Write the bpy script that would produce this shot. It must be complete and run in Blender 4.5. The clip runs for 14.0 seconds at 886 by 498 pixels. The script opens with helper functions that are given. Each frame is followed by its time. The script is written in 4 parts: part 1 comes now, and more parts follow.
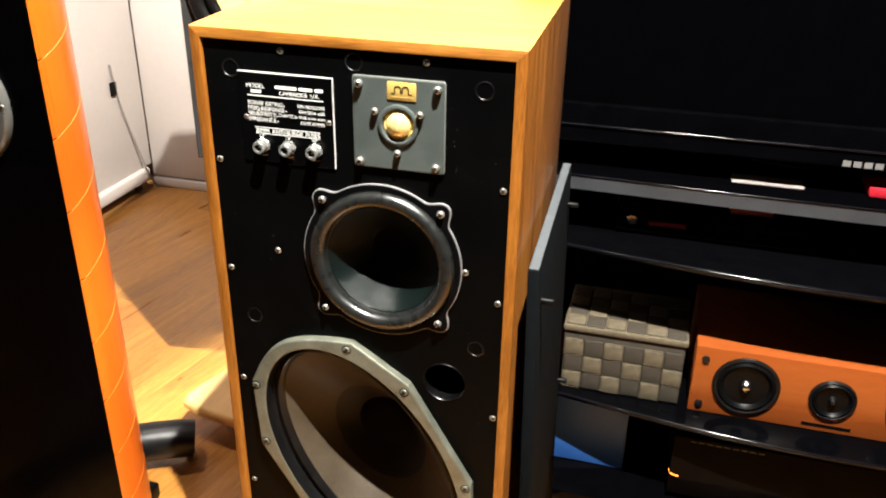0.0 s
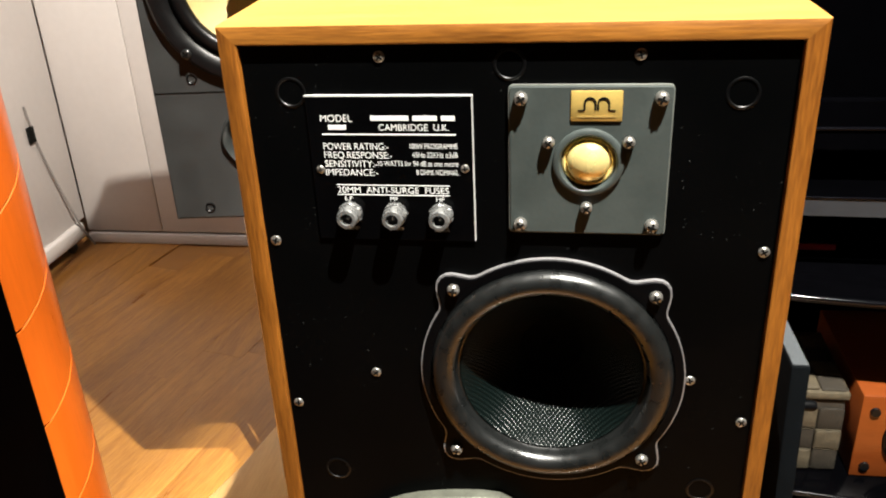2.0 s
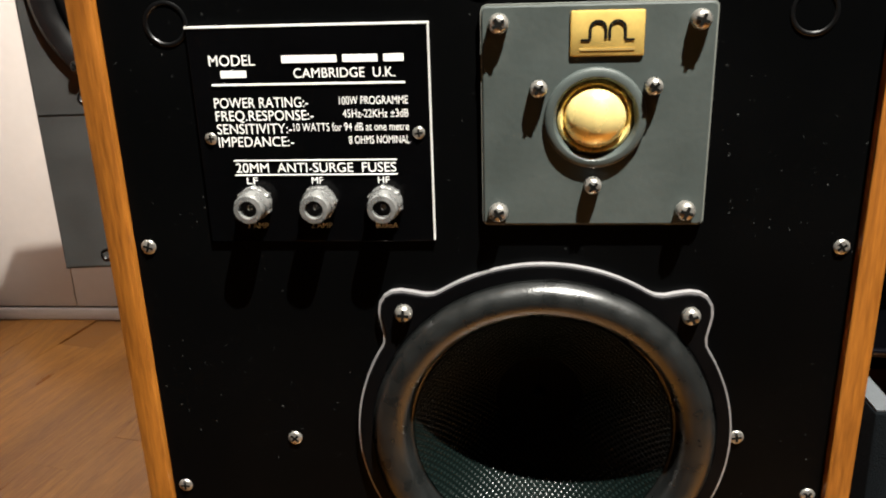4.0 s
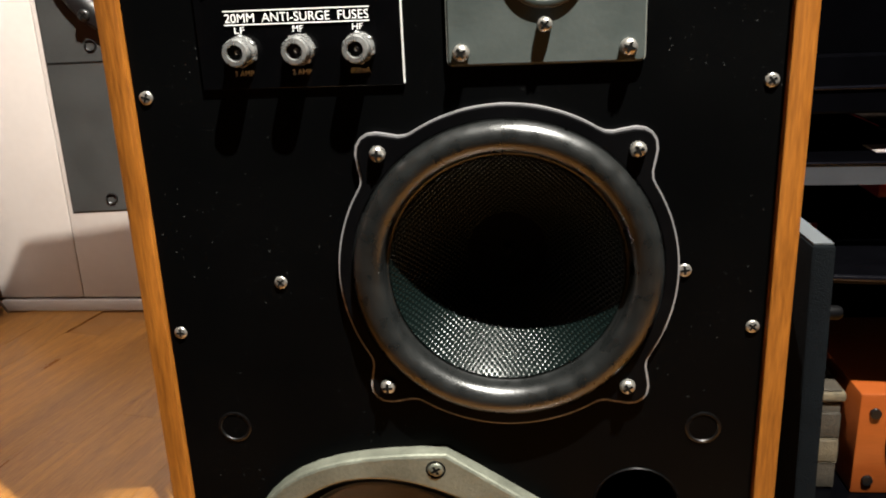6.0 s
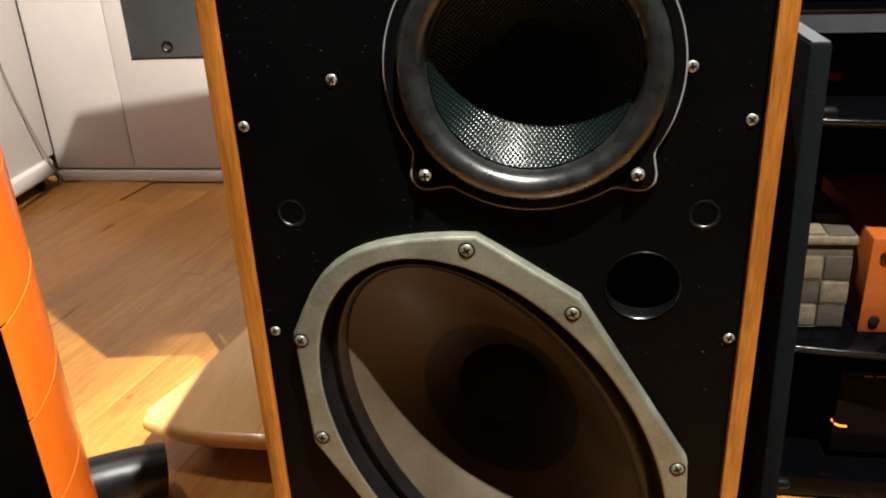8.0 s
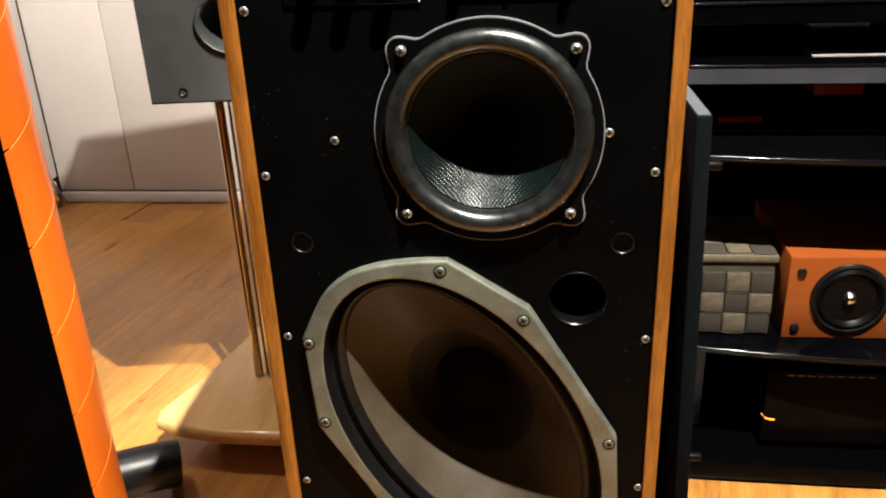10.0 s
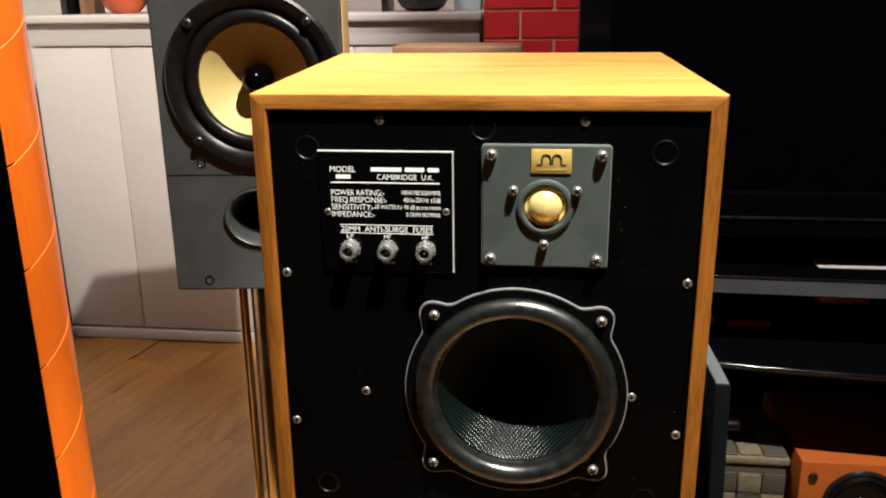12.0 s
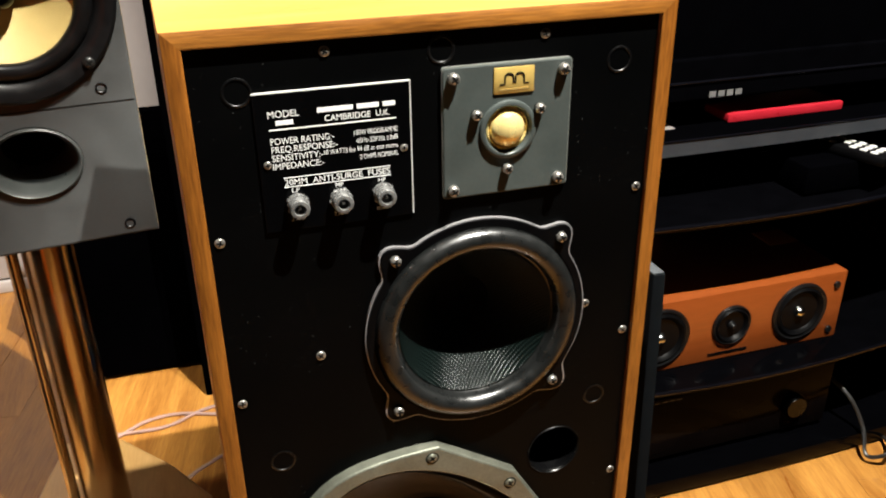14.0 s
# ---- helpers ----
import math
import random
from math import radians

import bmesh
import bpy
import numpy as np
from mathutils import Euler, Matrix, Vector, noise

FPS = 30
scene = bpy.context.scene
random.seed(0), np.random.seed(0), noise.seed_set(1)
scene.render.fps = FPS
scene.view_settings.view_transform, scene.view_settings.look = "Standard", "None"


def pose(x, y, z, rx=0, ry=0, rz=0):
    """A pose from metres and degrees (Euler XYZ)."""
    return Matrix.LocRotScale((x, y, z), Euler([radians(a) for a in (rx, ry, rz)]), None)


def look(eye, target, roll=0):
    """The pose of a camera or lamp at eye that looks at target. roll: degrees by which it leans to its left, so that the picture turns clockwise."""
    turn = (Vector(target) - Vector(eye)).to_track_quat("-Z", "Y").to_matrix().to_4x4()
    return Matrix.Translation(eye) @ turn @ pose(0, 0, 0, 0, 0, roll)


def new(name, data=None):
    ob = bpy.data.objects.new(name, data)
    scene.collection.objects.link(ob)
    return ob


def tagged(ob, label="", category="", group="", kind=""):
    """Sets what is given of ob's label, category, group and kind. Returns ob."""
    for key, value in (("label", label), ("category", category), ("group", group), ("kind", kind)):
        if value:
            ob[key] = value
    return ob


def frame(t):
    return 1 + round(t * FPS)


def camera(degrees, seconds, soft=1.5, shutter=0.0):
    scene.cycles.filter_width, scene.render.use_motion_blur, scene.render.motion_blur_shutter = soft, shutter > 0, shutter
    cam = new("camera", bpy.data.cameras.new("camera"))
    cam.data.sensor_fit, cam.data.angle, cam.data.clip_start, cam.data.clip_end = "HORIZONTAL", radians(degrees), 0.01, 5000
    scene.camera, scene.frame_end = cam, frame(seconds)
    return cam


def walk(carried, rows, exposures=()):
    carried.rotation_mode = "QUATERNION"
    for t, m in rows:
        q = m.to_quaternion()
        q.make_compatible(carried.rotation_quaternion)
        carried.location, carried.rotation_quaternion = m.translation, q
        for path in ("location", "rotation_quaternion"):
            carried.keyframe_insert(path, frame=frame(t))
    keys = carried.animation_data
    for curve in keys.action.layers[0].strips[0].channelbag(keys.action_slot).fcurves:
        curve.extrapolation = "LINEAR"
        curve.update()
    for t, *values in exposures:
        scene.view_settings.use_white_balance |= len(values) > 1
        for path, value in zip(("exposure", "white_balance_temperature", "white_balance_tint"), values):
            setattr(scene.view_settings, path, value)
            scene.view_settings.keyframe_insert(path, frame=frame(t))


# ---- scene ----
cam = camera(55.4, 14.0, soft=2.0)
PATH = [
    (0, (0.294, -0.748, 1.016), (-0.174, 0.989, 0.142), 1.0),
    (0.5, (0.158, -0.715, 1.01), (-0.259, 1.046, 0.158), -1.0),
    (1, (0.083, -0.65, 0.983), (-0.286, 1.121, 0.132), -2.2),
    (1.5, (0.053, -0.575, 0.953), (-0.279, 1.199, 0.092), -3.0),
    (2, (0.038, -0.476, 0.937), (-0.262, 1.304, 0.076), -2.7),
    (2.2, (0.034, -0.444, 0.929), (-0.258, 1.362, 0.122), -2.7),
    (4.3, (0.014, -0.349, 0.822), (-0.153, 1.526, 0.147), -1.7),
    (4.5, (0.017, -0.356, 0.814), (-0.162, 1.519, 0.143), -1.8),
    (5, (0.024, -0.375, 0.797), (-0.158, 1.504, 0.138), -1.6),
    (5.5, (0.028, -0.386, 0.785), (-0.147, 1.499, 0.14), -1.7),
    (6, (0.035, -0.411, 0.764), (-0.153, 1.481, 0.141), -2.4),
    (6.5, (0.034, -0.436, 0.747), (-0.171, 1.462, 0.148), -2.4),
    (7, (0.034, -0.464, 0.734), (-0.226, 1.404, 0.068), -2.8),
    (7.5, (0.039, -0.481, 0.722), (-0.221, 1.33, -0.086), -2.8),
    (7.7, (0.041, -0.481, 0.723), (-0.237, 1.315, -0.113), -2.8),
    (9.8, (0.068, -0.614, 0.795), (-0.168, 1.18, -0.058), -2.5),
    (10, (0.069, -0.618, 0.798), (-0.168, 1.192, -0.017), -2.5),
    (10.5, (0.073, -0.628, 0.818), (-0.159, 1.233, 0.123), -2.4),
    (11, (0.073, -0.642, 0.848), (-0.179, 1.256, 0.27), -2.2),
    (11.5, (0.07, -0.638, 0.895), (-0.182, 1.266, 0.336), -1.4),
    (12, (0.047, -0.604, 0.919), (-0.192, 1.293, 0.332), -0.7),
    (12.5, (0.003, -0.556, 0.926), (-0.195, 1.328, 0.284), -1.6),
    (13, (-0.049, -0.526, 0.929), (0.059, 1.308, 0.14), -0.5),
    (13.5, (-0.094, -0.514, 0.949), (0.249, 1.252, 0.074), -0.4),
    (14, (-0.161, -0.518, 0.946), (0.374, 1.199, 0.07), -0.8),
]
EXPOSURES = [(0, 0.35), (0.5, 0.15), (1, -0.1), (1.5, -0.35), (2.2, -0.25), (4.3, -0.15), (6, -0.05), (7.5, 0.05), (10, 0.0), (11, -0.1), (11.5, -0.35), (12, -0.55), (12.5, -0.5), (13, -0.4), (13.5, -0.35), (14, -0.4)]
walk(cam, [(t, look(eye, target, roll)) for t, eye, target, roll in PATH], EXPOSURES)

# ---- world and lights ----
world = bpy.data.worlds.new("night_room")
scene.world = world
world.use_nodes = True
world.node_tree.nodes["Background"].inputs[0].default_value = (0.62, 0.78, 1.0, 1)
world.node_tree.nodes["Background"].inputs[1].default_value = 0.003


def lamp(name, kind, at, target, power, colour, size, cone=0.0, blend=0.3):
    data = bpy.data.lights.new(name, kind)
    data.energy, data.color = power, colour
    if kind == "SPOT":
        data.spot_size, data.spot_blend, data.shadow_soft_size = radians(cone), blend, size
    elif kind == "AREA":
        data.size = size
    else:
        data.shadow_soft_size = size
    ob = new(name, data)
    ob.matrix_basis = look(at, target)
    return ob


# two ceiling spots: over the loudspeaker and the bench, and over the floor beside it and the cupboard; two unseen fills
# added to brighten the corner and the bricks
lamp("ceiling_spot", "SPOT", (0.42, -0.52, 2.42), (0.33, 0.10, 0.32), 860, (1.0, 0.97, 0.88), 0.012, 44, 0.25)
lamp("floor_spot", "SPOT", (0.45, -0.26, 2.42), (-1.25, 1.02, 0.25), 720, (1.0, 0.945, 0.84), 0.015, 47, 0.5)
lamp("corner_fill", "SPOT", (-0.98, 0.50, 2.42), (-0.85, 0.95, 0.0), 78, (1.0, 0.88, 0.80), 0.06, 118, 0.7)
lamp("back_fill", "SPOT", (-0.15, 0.55, 2.42), (-0.10, 1.45, 0.95), 60, (1.0, 0.88, 0.84), 0.06, 46, 0.5)


# ---- materials ----
def nodes_of(name):
    m = bpy.data.materials.new(name)
    m.use_nodes = True
    nt = m.node_tree
    return m, nt, nt.nodes["Principled BSDF"]


def add(nt, kind, **inputs):
    n = nt.nodes.new(kind)
    for k, v in inputs.items():
        n.inputs[k.replace("_", " ")].default_value = v
    return n


def ramp(nt, fac, stops):
    r = nt.nodes.new("ShaderNodeValToRGB")
    while len(r.color_ramp.elements) < len(stops):
        r.color_ramp.elements.new(0.5)
    for e, (p, c) in zip(r.color_ramp.elements, stops):
        e.position, e.color = p, (*c, 1) if len(c) == 3 else c
    nt.links.new(fac, r.inputs[0])
    return r.outputs[0]


def plain(name, colour, rough=0.5, metal=0.0, vary=0.12, scale=30.0, bump=0.0, bump_scale=400.0, coat=0.0, spec=0.5, rough_vary=0.1):
    """A surface with uneven tone at two scales, uneven gloss and fine relief."""
    m, nt, b = nodes_of(name)
    tc = nt.nodes.new("ShaderNodeTexCoord")
    n1 = add(nt, "ShaderNodeTexNoise", Scale=scale, Detail=6.0)
    n2 = add(nt, "ShaderNodeTexNoise", Scale=scale * 9, Detail=3.0)
    for n in (n1, n2):
        nt.links.new(tc.outputs["Object"], n.inputs["Vector"])
    mix = nt.nodes.new("ShaderNodeMath")
    mix.operation = "MULTIPLY_ADD"
    mix.inputs[1].default_value = 0.35
    nt.links.new(n2.outputs[0], mix.inputs[0])
    half = nt.nodes.new("ShaderNodeMath")
    half.operation = "MULTIPLY"
    half.inputs[1].default_value = 0.65
    nt.links.new(n1.outputs[0], half.inputs[0])
    nt.links.new(half.outputs[0], mix.inputs[2])
    lo = [c * (1 - vary) for c in colour]
    hi = [min(1, c * (1 + vary)) for c in colour]
    nt.links.new(ramp(nt, mix.outputs[0], [(0.3, lo), (0.7, hi)]), b.inputs["Base Color"])
    r0, r1 = max(0.02, rough - rough_vary), min(1, rough + rough_vary)
    nt.links.new(ramp(nt, n1.outputs[0], [(0.3, (r0,) * 3), (0.7, (r1,) * 3)]), b.inputs["Roughness"])
    b.inputs["Metallic"].default_value = metal
    b.inputs["Specular IOR Level"].default_value = spec
    b.inputs["Coat Weight"].default_value = coat
    b.inputs["Coat Roughness"].default_value = 0.06
    if bump:
        nb = add(nt, "ShaderNodeTexNoise", Scale=bump_scale, Detail=3.0)
        nt.links.new(tc.outputs["Object"], nb.inputs["Vector"])
        bn = add(nt, "ShaderNodeBump", Strength=bump, Distance=0.001)
        nt.links.new(nb.outputs[0], bn.inputs["Height"])
        nt.links.new(bn.outputs[0], b.inputs["Normal"])
    return m


def wood(name, dark, light, stretch, scale=9.0, rough=0.4, spread=0.0, coat=0.0, bump=0.12):
    """Veneer or boards: long streaks along the stretched axis, fine pores across."""
    m, nt, b = nodes_of(name)
    tc = nt.nodes.new("ShaderNodeTexCoord")
    mp = nt.nodes.new("ShaderNodeMapping")
    mp.inputs["Scale"].default_value = stretch
    info = nt.nodes.new("ShaderNodeObjectInfo")
    off = nt.nodes.new("ShaderNodeVectorMath")
    off.operation = "SCALE"
    comb = nt.nodes.new("ShaderNodeCombineXYZ")
    for i in range(3):
        nt.links.new(info.outputs["Random"], comb.inputs[i])
    nt.links.new(comb.outputs[0], off.inputs[0])
    off.inputs["Scale"].default_value = 17.0
    plus = nt.nodes.new("ShaderNodeVectorMath")
    nt.links.new(tc.outputs["Object"], plus.inputs[0])
    nt.links.new(off.outputs[0], plus.inputs[1])
    nt.links.new(plus.outputs[0], mp.inputs["Vector"])
    n1 = add(nt, "ShaderNodeTexNoise", Scale=scale, Detail=8.0, Roughness=0.65, Distortion=0.6)
    n2 = add(nt, "ShaderNodeTexNoise", Scale=scale * 12, Detail=3.0)
    for n in (n1, n2):
        nt.links.new(mp.outputs[0], n.inputs["Vector"])
    mx = nt.nodes.new("ShaderNodeMath")
    mx.operation = "MULTIPLY_ADD"
    mx.inputs[1].default_value = 0.4
    nt.links.new(n2.outputs[0], mx.inputs[0])
    sub = nt.nodes.new("ShaderNodeMath")
    sub.operation = "MULTIPLY_ADD"
    sub.inputs[1].default_value = 0.75
    sub.inputs[2].default_value = -0.08
    nt.links.new(n1.outputs[0], sub.inputs[0])
    nt.links.new(sub.outputs[0], mx.inputs[2])
    mid = [(a + c) / 2 for a, c in zip(dark, light)]
    col = ramp(nt, mx.outputs[0], [(0.28, dark), (0.5, mid), (0.72, light)])
    if spread:
        hsv = nt.nodes.new("ShaderNodeHueSaturation")
        vr = nt.nodes.new("ShaderNodeMapRange")
        vr.inputs["To Min"].default_value, vr.inputs["To Max"].default_value = 1 - spread, 1 + spread
        nt.links.new(info.outputs["Random"], vr.inputs["Value"])
        nt.links.new(vr.outputs[0], hsv.inputs["Value"])
        nt.links.new(col, hsv.inputs["Color"])
        col = hsv.outputs[0]
    nt.links.new(col, b.inputs["Base Color"])
    nt.links.new(ramp(nt, n1.outputs[0], [(0.3, (rough - 0.08,) * 3), (0.7, (rough + 0.1,) * 3)]), b.inputs["Roughness"])
    b.inputs["Coat Weight"].default_value = coat
    b.inputs["Coat Roughness"].default_value = 0.12
    bn = add(nt, "ShaderNodeBump", Strength=bump, Distance=0.0006)
    nt.links.new(n2.outputs[0], bn.inputs["Height"])
    nt.links.new(bn.outputs[0], b.inputs["Normal"])
    return m


def speckled_black(name):
    """Old satin black paint with dust and pale scuffs."""
    m, nt, b = nodes_of(name)
    tc = nt.nodes.new("ShaderNodeTexCoord")
    dust = add(nt, "ShaderNodeTexNoise", Scale=310.0, Detail=4.0, Roughness=0.7)
    patch = add(nt, "ShaderNodeTexNoise", Scale=14.0, Detail=4.0)
    for n in (dust, patch):
        nt.links.new(tc.outputs["Object"], n.inputs["Vector"])
    mul = nt.nodes.new("ShaderNodeMath")
    mul.operation = "MULTIPLY"
    nt.links.new(ramp(nt, dust.outputs[0], [(0.66, (0, 0, 0)), (0.74, (1, 1, 1))]), mul.inputs[0])
    nt.links.new(ramp(nt, patch.outputs[0], [(0.43, (0.03,) * 3), (0.64, (1, 1, 1))]), mul.inputs[1])
    nt.links.new(ramp(nt, mul.outputs[0], [(0.0, (0.0008, 0.0009, 0.001)), (1.0, (0.13, 0.135, 0.13))]), b.inputs["Base Color"])
    nt.links.new(ramp(nt, patch.outputs[0], [(0.3, (0.36,) * 3), (0.7, (0.5,) * 3)]), b.inputs["Roughness"])
    b.inputs["Specular IOR Level"].default_value = 0.055
    bn = add(nt, "ShaderNodeBump", Strength=0.12, Distance=0.0006)
    nt.links.new(dust.outputs[0], bn.inputs["Height"])
    nt.links.new(bn.outputs[0], b.inputs["Normal"])
    return m


def weave(name, colour, pitch, rough=0.35, spec=0.7, strength=0.8):
    """Woven cloth cone: threads crossing at right angles as relief."""
    m, nt, b = nodes_of(name)
    tc = nt.nodes.new("ShaderNodeTexCoord")
    waves = []
    for turn in (45, -45):
        mp = nt.nodes.new("ShaderNodeMapping")
        mp.inputs["Rotation"].default_value = (0, radians(turn), 0)
        nt.links.new(tc.outputs["Object"], mp.inputs["Vector"])
        w = add(nt, "ShaderNodeTexWave", Scale=0.314 / pitch)
        w.bands_direction = "X"
        nt.links.new(mp.outputs[0], w.inputs["Vector"])
        waves.append(w)
    mul = nt.nodes.new("ShaderNodeMath")
    mul.operation = "MULTIPLY"
    nt.links.new(waves[0].outputs["Fac"], mul.inputs[0])
    nt.links.new(waves[1].outputs["Fac"], mul.inputs[1])
    nt.links.new(ramp(nt, mul.outputs[0], [(0.0, [c * 0.35 for c in colour]), (1.0, colour)]), b.inputs["Base Color"])
    b.inputs["Roughness"].default_value = rough
    b.inputs["Specular IOR Level"].default_value = spec
    bn = add(nt, "ShaderNodeBump", Strength=strength, Distance=0.0008)
    nt.links.new(mul.outputs[0], bn.inputs["Height"])
    nt.links.new(bn.outputs[0], b.inputs["Normal"])
    return m


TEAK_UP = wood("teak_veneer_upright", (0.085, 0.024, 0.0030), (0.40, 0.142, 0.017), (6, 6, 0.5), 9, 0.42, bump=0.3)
# same teak, lightened so the top's bright lamplight sits in its colour
TEAK_ACROSS_LIT = wood("teak_veneer_across_lit", (0.42, 0.205, 0.046), (0.54, 0.285, 0.072), (0.5, 6, 6), 9, 0.36, bump=0.15, coat=0.25)
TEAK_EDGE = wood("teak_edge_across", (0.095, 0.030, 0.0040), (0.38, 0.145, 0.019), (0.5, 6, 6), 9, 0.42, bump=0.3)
BAFFLE = speckled_black("old_black_paint")
GLOSS_PLATE = plain("gloss_black_plate", (0.0012, 0.0012, 0.0014), 0.16, spec=0.2, vary=0.3, rough_vary=0.06, bump=0.03)
RUBBER = plain("black_rubber", (0.0035, 0.0035, 0.0038), 0.36, spec=0.3, vary=0.25, scale=60, bump=0.05, rough_vary=0.06)
RUBBER_DUSTY = plain("dusty_black_rubber", (0.0070, 0.0076, 0.0075), 0.31, vary=0.3, scale=90, bump=0.12, bump_scale=900, spec=0.85, rough_vary=0.08)
BLACK_PLASTIC = plain("black_plastic", (0.0016, 0.0016, 0.0019), 0.4, spec=0.09, vary=0.2)
PORT_SATIN = plain("satin_port_plastic", (0.030, 0.033, 0.032), 0.32, spec=0.85, vary=0.15, rough_vary=0.05)
SOCKET_BLACK = plain("socket_black", (0.0016, 0.0016, 0.0018), 0.34, spec=0.4)
# matte near-black, painted shade for the depths of the cones and the port
DEEP_BLACK = plain("deep_matte_black", (0.003, 0.003, 0.003), 0.95, vary=0.2, spec=0.1, rough_vary=0.03)
GREY_PLATE = plain("grey_enamel", (0.046, 0.056, 0.053), 0.5, vary=0.14, scale=40, bump=0.08)
GREY_PLATE_EDGE = plain("bare_plate_edge", (0.22, 0.23, 0.21), 0.4, metal=0.4)
SCREW_STEEL = plain("screw_steel", (0.40, 0.38, 0.35), 0.32, metal=0.8, vary=0.3, scale=300)
SLOT_DARK = plain("screw_slot", (0.004, 0.004, 0.0035), 0.8, spec=0.1)
NICKEL = plain("nickel_plate", (0.36, 0.36, 0.355), 0.27, metal=0.75, vary=0.4, scale=220, rough_vary=0.08)
CHROME = plain("chrome", (0.62, 0.62, 0.6), 0.16, metal=1.0, vary=0.15, scale=80, rough_vary=0.06)
GOLD = plain("gold_dome", (1.0, 0.76, 0.31), 0.27, metal=0.45, vary=0.1, scale=120)
BRASS_BADGE = plain("brass_badge", (0.66, 0.46, 0.13), 0.45, metal=0.5, vary=0.12, scale=120)
CAST_ALU = plain("cast_aluminium", (0.175, 0.182, 0.145), 0.46, metal=0.6, vary=0.3, scale=45, bump=0.25, bump_scale=700)
WEAVE = weave("woven_cone", (0.0048, 0.0092, 0.0084), 0.0021, 0.25, 0.18, 0.45)
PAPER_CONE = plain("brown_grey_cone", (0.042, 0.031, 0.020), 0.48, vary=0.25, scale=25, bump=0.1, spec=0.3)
# the brown cone darkened: shade of the deep centre put into the colour
CONE_SHADE = plain("shaded_brown_cone", (0.009, 0.006, 0.0042), 0.5, vary=0.25, scale=25, spec=0.3)
WHITE_INK = plain("white_ink", (0.80, 0.80, 0.78), 0.5, vary=0.06, scale=400)
WHITE_EDGE = plain("white_plate_edge", (0.62, 0.62, 0.6), 0.45, vary=0.15)
GREY_BAFFLE = plain("charcoal_textured_front", (0.034, 0.036, 0.036), 0.6, vary=0.12, scale=30, bump=0.35, bump_scale=1500)
YELLOW_CONE = weave("yellow_woven_cone", (0.84, 0.64, 0.24), 0.0014, 0.5, 0.4, 0.25)
LIGHT_VENEER = wood("light_oak_veneer", (0.36, 0.22, 0.09), (0.55, 0.37, 0.17), (6, 6, 0.6), 8, 0.45)
ORANGE_WOOD = wood("orange_lacquered_cherry", (0.56, 0.104, 0.007), (0.70, 0.136, 0.010), (5, 5, 0.5), 5, 0.32, coat=0.25, bump=0.05)
CHERRY = wood("cherry_veneer", (0.17, 0.036, 0.006), (0.24, 0.055, 0.009), (0.6, 6, 6), 6, 0.36, coat=0.2, bump=0.06)
GLOSS_BLACK = plain("black_lacquer", (0.0007, 0.0007, 0.001), 0.14, vary=0.3, rough_vary=0.05, spec=0.06)
GLASS_BLACK = plain("black_glass", (0.0008, 0.0008, 0.0011), 0.13, spec=0.05, vary=0.3, rough_vary=0.03)
POLISHED_BLACK = plain("polished_black_edge", (0.002, 0.002, 0.003), 0.12, spec=0.25, vary=0.2, rough_vary=0.03)
TV_SCREEN = plain("dark_screen", (0.0005, 0.0005, 0.0007), 0.6, vary=0.2, spec=0.0)
BAND_GREY = plain("grey_shelf_edge", (0.034, 0.037, 0.043), 0.42, metal=0.2, vary=0.1, bump=0.1, bump_scale=200)
WHITE_PAINT = plain("white_cupboard_paint", (0.52, 0.48, 0.46), 0.5, vary=0.05, scale=6, bump=0.12, bump_scale=60)
WALL_PAINT = plain("pale_wall_paint", (0.70, 0.64, 0.60), 0.75, vary=0.05, scale=4, bump=0.15, bump_scale=150)
# unseen south and east walls and ceiling, darkened to hold back bounced light
UNSEEN_WALL_DARK = plain("unseen_wall_dark_taupe", (0.10, 0.088, 0.08), 0.8, vary=0.05, scale=4)
CEILING_PAINT = plain("unseen_ceiling_grey", (0.30, 0.29, 0.28), 0.8, vary=0.03, scale=4)
FLOOR_WOOD = wood("honey_laminate", (0.21, 0.070, 0.012), (0.52, 0.25, 0.052), (7, 0.55, 6), 5, 0.34, spread=0.10, coat=0.2, bump=0.03)
FLOOR_GAP = plain("floor_joint", (0.33, 0.15, 0.04), 0.6)
BASE_WOOD = wood("light_beech_board", (0.52, 0.30, 0.10), (0.68, 0.42, 0.17), (5, 0.6, 6), 5, 0.35, coat=0.25, bump=0.05)
RED_BRICK = plain("red_painted_brick", (0.68, 0.024, 0.034), 0.5, vary=0.1, scale=25, bump=0.15)
MORTAR = plain("pink_mortar", (0.66, 0.42, 0.38), 0.7, vary=0.12)
STEEL_TUBE = plain("polished_steel_tube", (0.52, 0.44, 0.34), 0.24, metal=1.0, vary=0.03, scale=8, rough_vary=0.02)
GRILLE_CLOTH = plain("charcoal_grille_cloth", (0.0028, 0.0036, 0.0044), 0.9, vary=0.25, scale=60, bump=0.5, bump_scale=1200, spec=0.04)
BRONZE_INK = plain("bronze_ink", (0.30, 0.20, 0.06), 0.5)
BADGE_SILVER = plain("dull_silver", (0.16, 0.16, 0.16), 0.45, metal=0.3)
DULL_PAPER = plain("dull_paper", (0.20, 0.175, 0.17), 0.7, vary=0.1)
TOWER_RING = plain("satin_grey_ring", (0.13, 0.135, 0.13), 0.34, metal=0.4, vary=0.15, scale=60)
GRILLE_TOP = plain("pale_grille_edge", (0.060, 0.066, 0.072), 0.7, vary=0.2, scale=70, bump=0.4, bump_scale=1200, spec=0.2)
